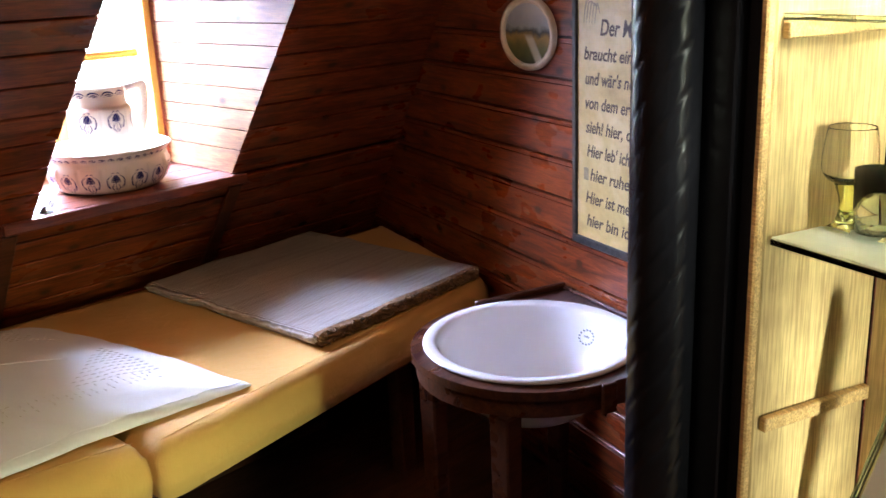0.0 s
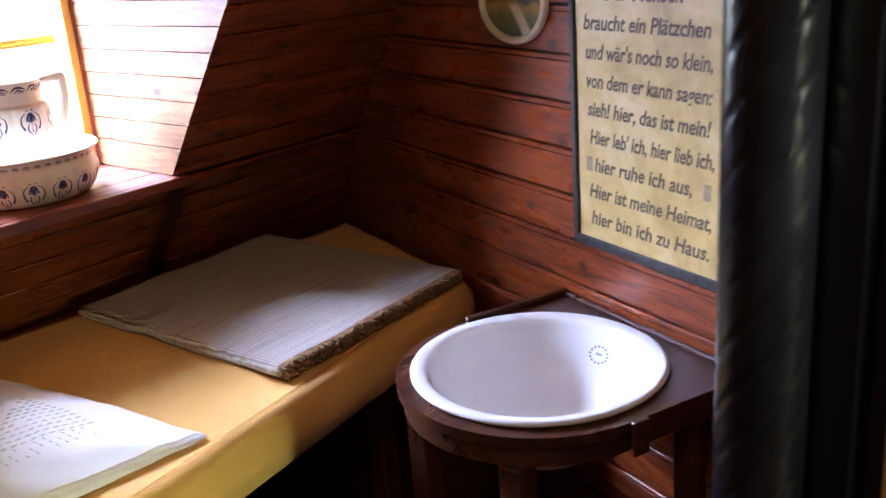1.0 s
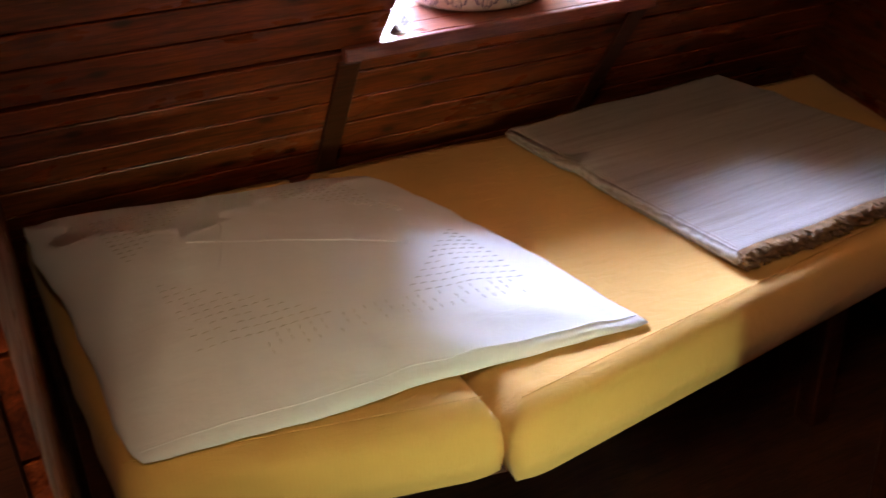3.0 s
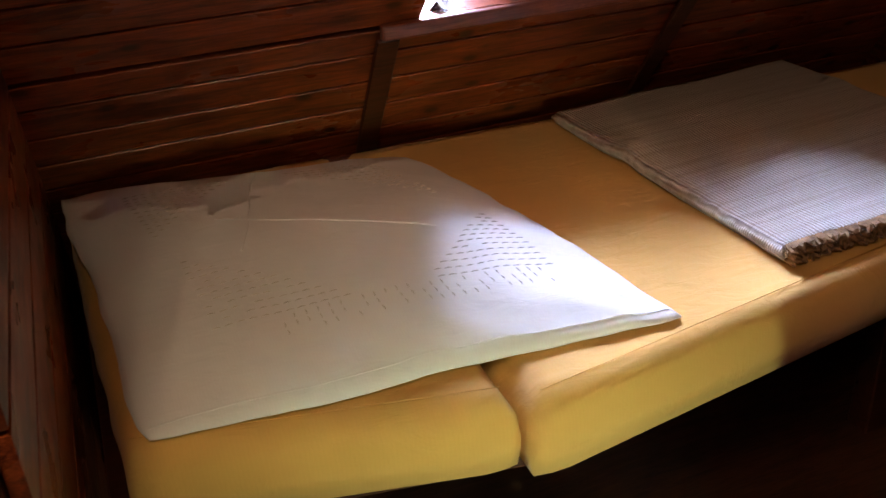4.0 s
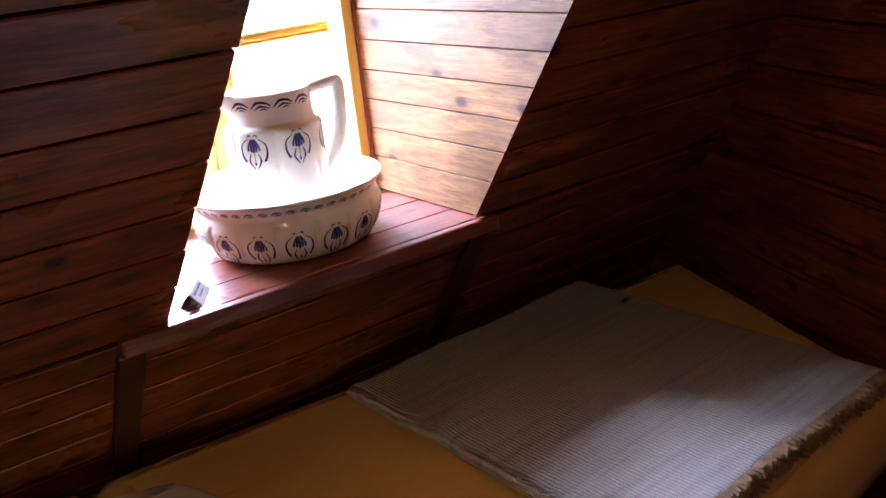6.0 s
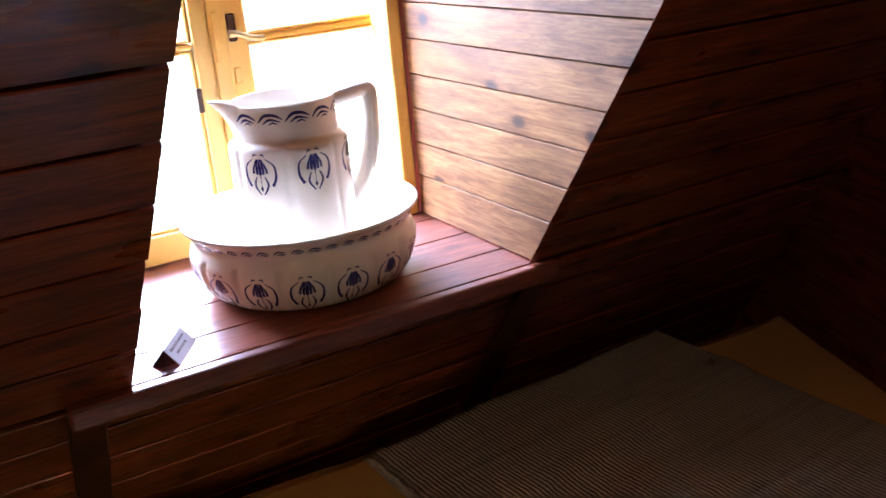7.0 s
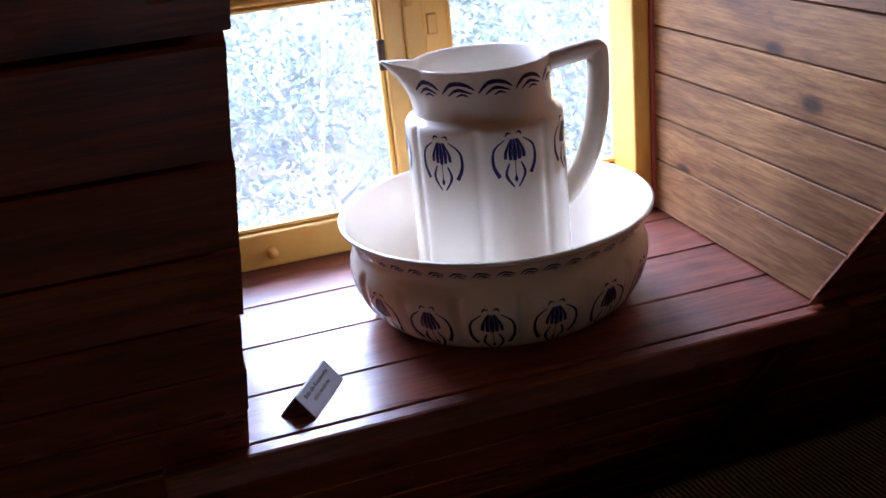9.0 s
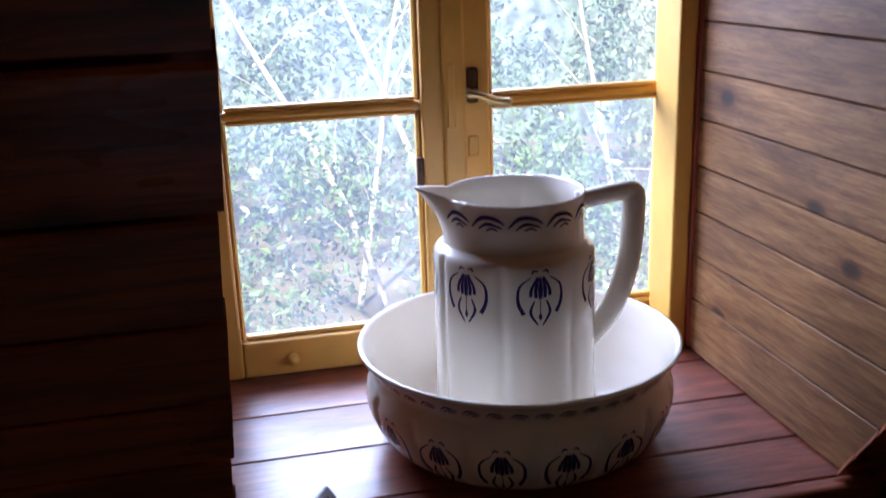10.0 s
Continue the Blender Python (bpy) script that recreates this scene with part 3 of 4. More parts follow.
    for a in range(24):
        for b in range(3):
            u, v = 0.30 + a * 0.023, 0.16 + b * 0.022
            if rng.random() < 0.8:
                tube(bm, [lift(u, v - 0.007), lift(u + 0.001, v), lift(u, v + 0.007)], [0.0005, 0.0011, 0.0005], 5)
    part("embroidery", bm, STITCH, cover, "beige openwork band")["kind"] = "stuff"
    for k in range(2):
        bm = bmesh.new()
        a, b = ((0.52, 0.93), (0.30, 0.46)) if k else ((0.30, 0.62), (0.72, 0.42))
        tube(bm, [lift(a[0] + (b[0] - a[0]) * i / 30, a[1] + (b[1] - a[1]) * i / 30, 0.0006) for i in range(31)], 0.0016, 5)
        part("crease", bm, LINEN, cover)
    bm = tube(bmesh.new(), [lift(0.01 + 0.98 * i / 60, 0.028, 0.0004) for i in range(61)], 0.0015, 5)
    part("hem", bm, LINEN, cover)
    return th


STITCH = plain("beige_stitching", (0.58, 0.53, 0.46), 0.9, 0, 0.2, 90, 0)
pillow()


def blanket():
    th = thing("folded_blanket", "folded grey-beige woven wool blanket with brown frayed edge", "blanket", (0, 0, 0))
    ang = radians(3.6)
    m = pose(0.432, -0.682, BED_Z + 0.004, 0, 0, math.degrees(ang))
    L, D, n = 0.752, 0.832, 3
    for k in range(n):
        bm = bmesh.new()
        nx, ny = 110, 60
        inset = 0.005 * ((k * 7) % 3)
        z0, th_k = k * 0.0122, 0.0370
        rows = []
        for side in (1, 0):
            g = []
            for j in range(ny + 1):
                v = j / ny
                row = []
                for i in range(nx + 1):
                    u = i / nx
                    # the back part runs on over the mattress towards the corner
                    x = inset + (L - 2 * inset) * u + 0.018 * v * (1 - u) + 0.012 * v * u
                    y = inset * 0.6 + (D - inset) * v
                    e = min(u * L, (1 - u) * L, v * D, (1 - v) * D)
                    soft = 0.0165 * (1 - math.sqrt(max(0.0, 1 - max(0.0, 1 - e / 0.022) ** 2)))
                    wave = 0.005 * noise.noise((x * 5, y * 5, 1)) + 0.0016 * noise.noise((x * 18, y * 14, k))
                    frayed = (0.006 * noise.noise((x * 30, 3, 0)) + 0.010 * noise.noise((x * 7, 1, 0))) * max(0.0, 1 - v * 12)
                    ridge = 0.006 * math.exp(-((v - 0.62 - 0.10 * u) / 0.05) ** 2)
                    row.append(bm.verts.new((x, y + frayed, z0 + wave + ridge + (th_k - soft if side else soft))))
                g.append(row)
            rows.append(g)
        for g in rows:
            for j in range(ny):
                for i in range(nx):
                    bm.faces.new((g[j][i], g[j][i + 1], g[j + 1][i + 1], g[j + 1][i]))
        t_, b_ = rows
        loop = [(0, i) for i in range(nx)] + [(j, nx) for j in range(ny)] + [(ny, i) for i in range(nx, 0, -1)] + [(j, 0) for j in range(ny, 0, -1)]
        for q in range(len(loop)):
            a, b = loop[q], loop[(q + 1) % len(loop)]
            bm.faces.new((b_[a[0]][a[1]], b_[b[0]][b[1]], t_[b[0]][b[1]], t_[a[0]][a[1]]))
        if k == 0:
            cloth_ = part("folded_cloth", bm, WOOL, th, m=m, smooth=True)
        else:
            bm.free()
        # knotted fringe along the front edge of this layer
        bm = bmesh.new()
        rng = random.Random(k)
        for i in range(110):
            x = 0.012 + (L - 0.024) * (i + rng.random() * 0.6) / 110
            l = 0.012 + 0.012 * rng.random()
            wv = 0.005 * noise.noise((x * 5, 0, 1)) + 0.003
            fy = 0.010 * noise.noise((x * 7, 1, 0)) + 0.006
            tube(bm, [(x, fy + 0.006, z0 + 0.006 + wv), (x + rng.uniform(-0.004, 0.004), fy - l * 0.6, z0 + 0.005 + wv + rng.uniform(-0.003, 0.002)), (x + rng.uniform(-0.008, 0.008), fy - l, z0 + 0.001 + wv + rng.uniform(-0.003, 0.003))], [0.0050, 0.0046, 0.0026], 5)
        part("fringe", bm, FRINGE, cloth_, "brown frayed fringe")
    return th


blanket()

# ---- jug and basin on the sill ----
BOWL = Vector((0.369, 0.216, SILL_Z))
BOWL_PROFILE = [(0.116, 0.0), (0.145, 0.001), (0.1663, 0.012), (0.1818, 0.032), (0.1905, 0.055), (0.1924, 0.075), (0.1876, 0.09), (0.1837, 0.1), (0.1857, 0.11), (0.1934, 0.122), (0.2002, 0.128)]


def radius_at(profile, z):
    for (r0, z0), (r1, z1) in zip(profile, profile[1:]):
        if z0 <= z <= z1 and z1 > z0:
            return r0 + (r1 - r0) * (z - z0) / (z1 - z0)
    return profile[-1][0]


def fluted(n, lo, hi, depth, turn=0.0):
    def shape(a, r, z):
        f = 0.0
        if lo < z < hi:
            w = abs(((a - turn) * n / (2 * math.pi)) % 1 - 0.5) * 2      # 1 at the middle of a panel's edge
            f = depth * max(0, (w - 0.72) / 0.28) ** 2 * min(1, (z - lo) / 0.008, (hi - z) / 0.006)
        return r - f, 0, z
    return shape


def dense(profile, n):
    return [tuple(p)[:2] for p in smooth_line([(r, z, 0) for r, z in profile], n)]


def stroke(bm, fn, pts, widths):
    """A brush stroke on a curved surface: pts in (sideways, up) metres, laid on by fn."""
    line = smooth_line([(u, v, 0) for u, v in pts], 12)
    L, R = [], []
    for i, p in enumerate(line):
        d = (line[min(i + 1, 11)] - line[max(i - 1, 0)]).normalized()
        n = Vector((-d.y, d.x, 0))
        q = i / 11 * (len(widths) - 1)
        k = min(int(q), len(widths) - 2)
        w = widths[k] + (widths[k + 1] - widths[k]) * (q - k)
        L.append(bm.verts.new(fn(*(p + n * w / 2)[:2])))
        R.append(bm.verts.new(fn(*(p - n * w / 2)[:2])))
    for i in range(11):
        bm.faces.new((L[i], L[i + 1], R[i + 1], R[i]))


def flower_print(fn, s):
    """The art nouveau flower: a ribbed bud, two brackets round it and two drops below."""
    bm = bmesh.new()
    for u, top, mid, end, w in ((0, 0, 0, 0, 0.115), (-1, 0.04, 0.10, 0.105, 0.085), (1, 0.04, 0.10, 0.105, 0.085), (-1, 0.07, 0.19, 0.23, 0.07), (1, 0.07, 0.19, 0.23, 0.07)):
        stroke(bm, fn, [(u * top * s, 0.44 * s), (u * mid * s, 0.18 * s), (u * end * 0.9 * s, (-0.04 + 0.25 * end) * s)], [0.03 * s, w * s, 0.075 * s])
    for sgn in (-1, 1):
        stroke(bm, fn, [(sgn * 0.20 * s, 0.44 * s), (sgn * 0.44 * s, 0.24 * s), (sgn * 0.47 * s, -0.10 * s), (sgn * 0.35 * s, -0.37 * s)], [0.02 * s, 0.05 * s, 0.075 * s, 0.09 * s])
        stroke(bm, fn, [(sgn * 0.13 * s, -0.08 * s), (sgn * 0.21 * s, -0.34 * s), (sgn * 0.05 * s, -0.62 * s)], [0.03 * s, 0.07 * s, 0.03 * s])
        stroke(bm, fn, [(sgn * 0.05 * s, 0.55 * s), (sgn * 0.14 * s, 0.57 * s), (sgn * 0.18 * s, 0.50 * s)], [0.02 * s, 0.05 * s, 0.02 * s])
    stroke(bm, fn, [(0, -0.05 * s), (0, -0.28 * s), (0, -0.40 * s)], [0.02 * s, 0.02 * s, 0.03 * s])
    stroke(bm, fn, [(0, -0.36 * s), (0, -0.44 * s), (0, -0.52 * s)], [0.02 * s, 0.09 * s, 0.01 * s])
    return bm


def wave_print(fn, s):
    """Three leaning leaf strokes of the rim border."""
    bm = bmesh.new()
    stroke(bm, fn, [(-0.5 * s, -0.12 * s), (-0.2 * s, 0.16 * s), (0.2 * s, 0.15 * s), (0.5 * s, -0.02 * s)], [0.03 * s, 0.13 * s, 0.12 * s, 0.03 * s])
    stroke(bm, fn, [(-0.3 * s, -0.17 * s), (0.0 * s, 0.0 * s), (0.42 * s, -0.12 * s)], [0.03 * s, 0.11 * s, 0.03 * s])
    stroke(bm, fn, [(-0.05 * s, -0.20 * s), (0.12 * s, -0.13 * s), (0.3 * s, -0.20 * s)], [0.03 * s, 0.07 * s, 0.03 * s])
    return bm


def round_surface(profile, shape, angle, z, lift=0.0007):
    r0 = radius_at(profile, z)

    def fn(u, v):
        a = angle + u / r0
        r, _, zz = shape(a, radius_at(profile, z + v), z + v)
        return (r + lift) * math.cos(a), (r + lift) * math.sin(a), zz
    return fn


def wash_bowl():
    th = thing("wash_bowl", "cream porcelain wash bowl with indigo flower prints on the sill", "bowl", BOWL)
    TURN0 = radians(225 - 11.25)
    shape = fluted(16, 0.010, 0.088, 0.0065, TURN0)
    outer = dense(BOWL_PROFILE, 48)
    inner = [(0.2006, 0.1315), (0.1965, 0.1325), (0.1915, 0.126), (0.182, 0.10), (0.174, 0.06), (0.155, 0.025), (0.11, 0.012), (0.0, 0.010)]
    bm = lathe(bmesh.new(), outer + inner, 224, lambda a, r, z: shape(a, r, z) if r > 0.11 and (r, z) not in inner else (r, 0, z))
    body = part("body", bm, PORCELAIN, th, smooth=True)
    for k in range(16):
        a = TURN0 + (k + 0.5) * math.pi / 8
        part("flower_print", flower_print(round_surface(outer, shape, a, 0.043), 0.053), INDIGO, body)
    for k in range(44):
        a = 2 * math.pi * k / 44
        part("rim_print", wave_print(round_surface(outer, shape, a, 0.112), 0.021), INDIGO, body)
    return th


wash_bowl()

JUG = Vector((0.367, 0.221, SILL_Z + 0.0125))
JUG_PROFILE = [(0.092, 0.0), (0.099, 0.004), (0.1005, 0.02), (0.099, 0.10), (0.0985, 0.200), (0.0985, 0.228), (0.0955, 0.238), (0.0875, 0.244), (0.0855, 0.251), (0.0850, 0.288), (0.0855, 0.303)]


def jug():
    th = thing("water_jug", "cream porcelain water jug with indigo flower prints, in the bowl", "jug", m=pose(*JUG, 0, 0, -8))
    flutes = fluted(7, 0.02, 0.240, 0.0035, radians(-21 + 14 - 90 - 10))

    def shape(a, r, z):
        r, _, z = flutes(a, r, z)
        d = abs(a % (2 * math.pi) - math.pi)      # away from the spout's side
        if z > 0.232 and r > 0.04:
            up = min(1.0, (z - 0.232) / 0.072)
            r += 0.036 * up ** 2.8 * max(0, 1 - d / 0.40) ** 1.2
            z += 0.010 * max(0, 1 - d / 0.42) * up ** 3
        return r, 0, z

    outer = dense(JUG_PROFILE, 44)
    inner = [(0.0842, 0.3045), (0.0810, 0.302), (0.0800, 0.283), (0.0800, 0.24), (0.092, 0.21), (0.092, 0.03), (0.0, 0.012)]
    bm = lathe(bmesh.new(), outer + inner, 168, shape)
    body = part("body", bm, PORCELAIN, th, smooth=True)
    path = smooth_line([(0.076, 0, 0.286), (0.104, 0, 0.291), (0.13, 0, 0.295), (0.1435, 0, 0.296), (0.1475, 0, 0.29), (0.148, 0, 0.272), (0.1465, 0, 0.237), (0.141, 0, 0.197), (0.128, 0, 0.157), (0.108, 0, 0.124), (0.092, 0, 0.104)], 40)
    part("handle", tube(bmesh.new(), path, [0.0108] * 34 + [0.0108, 0.0106, 0.0104, 0.010, 0.0095, 0.009], 14, 1.35), PORCELAIN, th, smooth=True)
    for k in range(7):
        a = radians(-21 + 14 - 90 - 10) + (k + 0.5) * 2 * math.pi / 7
        part("flower_print", flower_print(round_surface(outer, lambda q, r, z: flutes(q, r, z), a, 0.201), 0.055), INDIGO, body)
    for k in range(11):
        a = -math.pi + 0.55 + (2 * math.pi - 1.1) * k / 10
        if abs(a) > 0.2:
            part("rim_print", wave_print(round_surface(outer, shape, a, 0.284), 0.040), INDIGO, body)
    return th


jug()


def notice_card():
    th = thing("notice_card", "small folded white notice card standing on the sill", "notice card", m=pose(0.088, 0.068, SILL_Z, 0, 0, 58))
    # a tent of stiff card: two leaves meeting at the ridge
    h, w, t = 0.024, 0.082, 0.0012
    for sgn in (-1, 1):
        bm = bmesh.new()
        q = [(-w / 2, sgn * 0.020, 0.0), (w / 2, sgn * 0.020, 0.0), (w / 2, 0, h), (-w / 2, 0, h)]
        a = [bm.verts.new(p) for p in q]
        b = [bm.verts.new((x, y + sgn * t, z + t * 0.5)) for x, y, z in q]
        bm.faces.new(a)
        bm.faces.new(b[::-1])
        for i in range(4):
            bm.faces.new((a[i], a[(i + 1) % 4], b[(i + 1) % 4], b[i]))
        part("leaf", bm, PAPER, th)
    ang = math.degrees(math.atan2(h, 0.020))
    for k, text in enumerate(("Bitte die Kunstwerke", "nicht berühren")):
        lettering(text, 0.0072, th, pose(0, -0.0262 + 0.0022 - 0.010 + 0.0 + (0.0125, 0.0070)[k] - 0.0015, 0.0, 0, 0, 0) @ pose(0, 0, 0), INK, "CENTER", ang, k)
    return th


def lettering(text, size, parent, m, mat, align="LEFT", tilt=None, row=0, width=None, shear=0.0):
    """Raised-ink letters, turned into a mesh."""
    cu = bpy.data.curves.new("lettering", "FONT")
    cu.body, cu.size, cu.align_x, cu.shear, cu.extrude, cu.resolution_u = text, size, align, shear, 0.0003, 3
    cu.offset = size * 0.018
    tmp = bpy.data.objects.new("lettering_source", cu)
    scene.collection.objects.link(tmp)
    bpy.context.view_layer.update()
    me = bpy.data.meshes.new_from_object(tmp.evaluated_get(bpy.context.evaluated_depsgraph_get()))
    bpy.data.objects.remove(tmp)
    if width and len(me.vertices):
        xs = [v.co.x for v in me.vertices]
        f = width / (max(xs) - min(xs))
        me.transform(Matrix.Diagonal((f, 1, 1, 1)))
    me.materials.clear()
    me.materials.append(mat)
    ob = new("lettering", me)
    ob.parent = parent
    if tilt is not None:
        # on the sloping face of the card that looks to -y
        f = 0.70 - 0.30 * row
        face = pose(0, -0.020 * (1 - f) - 0.0012, 0.024 * f - 0.001, tilt, 0, 0)
        ob.matrix_local = face @ pose(0, 0, 0.0008)
    else:
        ob.matrix_local = m
    return ob


notice_card()

# ---- wash stand ----
APEX = (1.083, -1.060)


def wash_stand():
    TOP = 0.682
    A = Vector((*APEX, 0)) + NN * 0.012

    def P(u1, u2):
        p = A + U1 * u1 + NN * u2
        return p.x, p.y

    R, C = 0.305, 0.305
    arc = [(C + R * math.cos(a), C + R * math.sin(a)) for a in (math.pi * i / 56 for i in range(57))]
    outline = [(0, 0), (C + R, 0)] + arc + [(0, C - 0.03)]
    th = thing("corner_wash_stand", "worn dark wooden corner wash stand with round front", "wash stand", (*P(C, C), 0))
    off = Matrix.Translation(-Vector((*P(C, C), 0)))

    def ring_slab(name, out, hole, z0, z1, label=""):
        """A board with a round hole."""
        n = 96
        bm = bmesh.new()
        po = []
        for i in range(n):
            a = 2 * math.pi * i / n
            d = (math.cos(a), math.sin(a))
            # where this ray from the hole's centre meets the outline
            best = 9
            for (x0, y0), (x1, y1) in zip(out, out[1:] + out[:1]):
                ex, ey = x1 - x0, y1 - y0
                den = d[0] * ey - d[1] * ex
                if abs(den) > 1e-9:
                    t = ((x0 - C) * ey - (y0 - C) * ex) / den
                    s = ((x0 - C) * d[1] - (y0 - C) * d[0]) / den
                    if t > 0 and -1e-6 <= s <= 1 + 1e-6:
                        best = min(best, t)
            po.append((C + d[0] * best, C + d[1] * best))
        k = min(range(n), key=lambda i: po[i][0] ** 2 + po[i][1] ** 2)
        po[k] = (0, 0)
        pi_ = [(C + hole * math.cos(2 * math.pi * i / n), C + hole * math.sin(2 * math.pi * i / n)) for i in range(n)]
        v = [[bm.verts.new((*P(*p), z)) for p in ring] for ring, z in ((po, z0), (po, z1), (pi_, z1), (pi_, z0))]
        for a, b in ((0, 1), (1, 2), (2, 3), (3, 0)):
            for i in range(n):
                bm.faces.new((v[a][i], v[a][(i + 1) % n], v[b][(i + 1) % n], v[b][i]))
        bmesh.ops.transform(bm, matrix=off, verts=bm.verts)
        return part(name, bm, STAND_WOOD, th, label)

    ring_slab("top", outline, 0.262, TOP - 0.022, TOP, "dark worn wooden top board")
    inner = [(0.015, 0.015), (C + R - 0.012, 0.015)] + [(C + (R - 0.012) * math.cos(a), C + (R - 0.012) * math.sin(a)) for a in (math.pi * i / 56 for i in range(57))] + [(0.015, C - 0.04)]
    ring_slab("apron", inner, 0.275, TOP - 0.068, TOP - 0.0225)

    def strip(name, p0, p1, w, z0, z1, mat=STAND_WOOD, bev=0.003):
        a, b = Vector((*P(*p0), 0)), Vector((*P(*p1), 0))
        d = (b - a).normalized()
        o = Vector((-d.y, d.x, 0)) * w / 2
        bm = slab(bmesh.new(), [tuple((p)[:2]) for p in (a - o, b - o, b + o, a + o)], z0, z1, bev, 1)
        bmesh.ops.transform(bm, matrix=off, verts=bm.verts)
        return part(name, bm, mat, th)

    strip("upstand", (0.010, 0.0), (0.010, 0.30), 0.016, TOP + 0.0005, TOP + 0.016)
    strip("upstand", (0.020, 0.008), (0.62, 0.008), 0.014, TOP + 0.0005, TOP + 0.010)
    strip("joint_block", (C + R + 0.006, C - 0.03), (C + R + 0.006, C + 0.01), 0.012, TOP - 0.072, TOP + 0.002)
    for u1, u2 in ((C - 0.19, C + 0.19), (C + R - 0.06, 0.10), (C + 0.195, C + 0.195), (0.06, 0.06)):
        x, y = P(u1, u2)
        x -= P(C, C)[0]
        y -= P(C, C)[1]
        bm = bmesh.new()
        lo, hi = 0.022, 0.028
        a = [bm.verts.new((x + sx * lo, y + sy * lo, 0)) for sx, sy in ((-1, -1), (1, -1), (1, 1), (-1, 1))]
        b = [bm.verts.new((x + sx * hi, y + sy * hi, TOP - 0.069)) for sx, sy in ((-1, -1), (1, -1), (1, 1), (-1, 1))]
        bm.faces.new(a[::-1])
        bm.faces.new(b)
        for i in range(4):
            bm.faces.new((a[i], a[(i + 1) % 4], b[(i + 1) % 4], b[i]))
        bmesh.ops.bevel(bm, geom=bm.edges[:], offset=0.004, segments=1, affect="EDGES")
        part("leg", bm, STAND_WOOD, th)
    # the basin hangs in the ring
    sx, sy = P(C, C)
    sink = thing("wash_basin", "round white glazed basin set into the wooden stand", "basin", (sx, sy, TOP))
    prof = [(0.0, -0.205), (0.06, -0.203), (0.13, -0.178), (0.20, -0.115), (0.245, -0.03), (0.255, -0.004), (0.270, 0.002), (0.2745, 0.008), (0.270, 0.013), (0.262, 0.014), (0.244, 0.010), (0.236, 0.0), (0.225, -0.03), (0.185, -0.105), (0.12, -0.165), (0.06, -0.187), (0.025, -0.19)]
    bm = lathe(bmesh.new(), dense(prof, 70), 96)
    bowl = part("bowl", bm, WHITE_CHINA, sink, smooth=True)
    bm = lathe(bmesh.new(), [(0.0, -0.186), (0.024, -0.186), (0.028, -0.183), (0.026, -0.181), (0.012, -0.183), (0.0, -0.184)], 32)
    part("drain", bm, BRASS, bowl, smooth=True)
    # maker's mark: rows of dashes round a small oval
    prof2 = [(0.185, -0.105), (0.225, -0.03), (0.236, 0.0)]
    az = math.atan2(-0.12, 0.99)

    def fn(u, v):
        z = -0.052 + v
        r = radius_at(prof2, z) - 0.003
        a = az + u / r
        return r * math.cos(a), r * math.sin(a), z

    bm = bmesh.new()
    for k in range(14):
        a = 2 * math.pi * k / 14
        x, y = 0.024 * math.cos(a), 0.017 * math.sin(a)
        stroke(bm, fn, [(x - 0.003, y - 0.001), (x, y), (x + 0.003, y + 0.001)], [0.004, 0.004, 0.004])
    for k in range(3):
        stroke(bm, fn, [(-0.008 + k * 0.006, 0.0), (-0.006 + k * 0.006, 0.001), (-0.004 + k * 0.006, 0.0)], [0.005, 0.005, 0.005])
    part("maker_mark", bm, SINK_PRINT, bowl, "grey unreadable printed mark")


wash_stand()


# ---- on the side wall ----
def poster():
    s0, s1, z0, z1 = 1.184, 1.678, 0.838, 1.575
    th = thing("framed_poster", "yellowed parchment poster with black-letter verse in black frame", "poster", m=on_wall(s0, z0, 0.004))
    w, h = s1 - s0, z1 - z0
    sheet = part("sheet", box(bmesh.new(), (0.01, 0.01, 0.0), (w - 0.01, h - 0.01, 0.006)), PARCHMENT, th, "yellowed parchment sheet")
    for lo, hi in (((0, 0, 0), (w, 0.022, 0.014)), ((0, h - 0.022, 0), (w, h, 0.014)), ((0, 0.022, 0), (0.018, h - 0.022, 0.014)), ((w - 0.018, 0.022, 0), (w, h - 0.022, 0.014))):
        part("frame_strip", box(bmesh.new(), lo, hi, 0.003), FRAME_BLACK, th)
    lines = ("Der Mensch", "braucht ein Plätzchen", "und wär's noch so klein,", "von dem er kann sagen:", "sieh! hier, das ist mein!", "Hier leb' ich, hier lieb ich,", "hier ruhe ich aus,", "Hier ist meine Heimat,", "hier bin ich zu Haus.")
    for k, text in enumerate(lines):
        y = 1.440 - 0.0645 * k - z0 - 0.028
        x = (0.115, 0.045, 0.05, 0.05, 0.055, 0.06, 0.075, 0.055, 0.06)[k]
        lettering(text, 0.058 if k == 0 else 0.047, sheet, pose(x, y, 0.0064), INK, "LEFT", None, 0, (0.24, 0.385, 0.385, 0.385, 0.38, 0.385, 0.31, 0.385, 0.375)[k], 0.22)
    for x in (0.048, w - 0.075):
        part("ornament", box(bmesh.new(), (x, 1.440 - 0.0645 * 6 - z0 - 0.030, 0.0061), (x + 0.020, 1.440 - 0.0645 * 6 - z0 + 0.004, 0.0066)), FADED_INK, sheet, "faded square ornament")
    bm = bmesh.new()
    for k in range(5):
        stroke(bm, lambda u, v: (0.075 + u, h - 0.115 + v, 0.0066), [(-0.03 + 0.012 * k, -0.02), (-0.02 + 0.012 * k, 0.03), (0.0 + 0.01 * k, 0.045 - 0.01 * k)], [0.002, 0.006, 0.002])
    part("ornament", bm, FADED_INK, sheet, "faded scroll ornament")


poster()


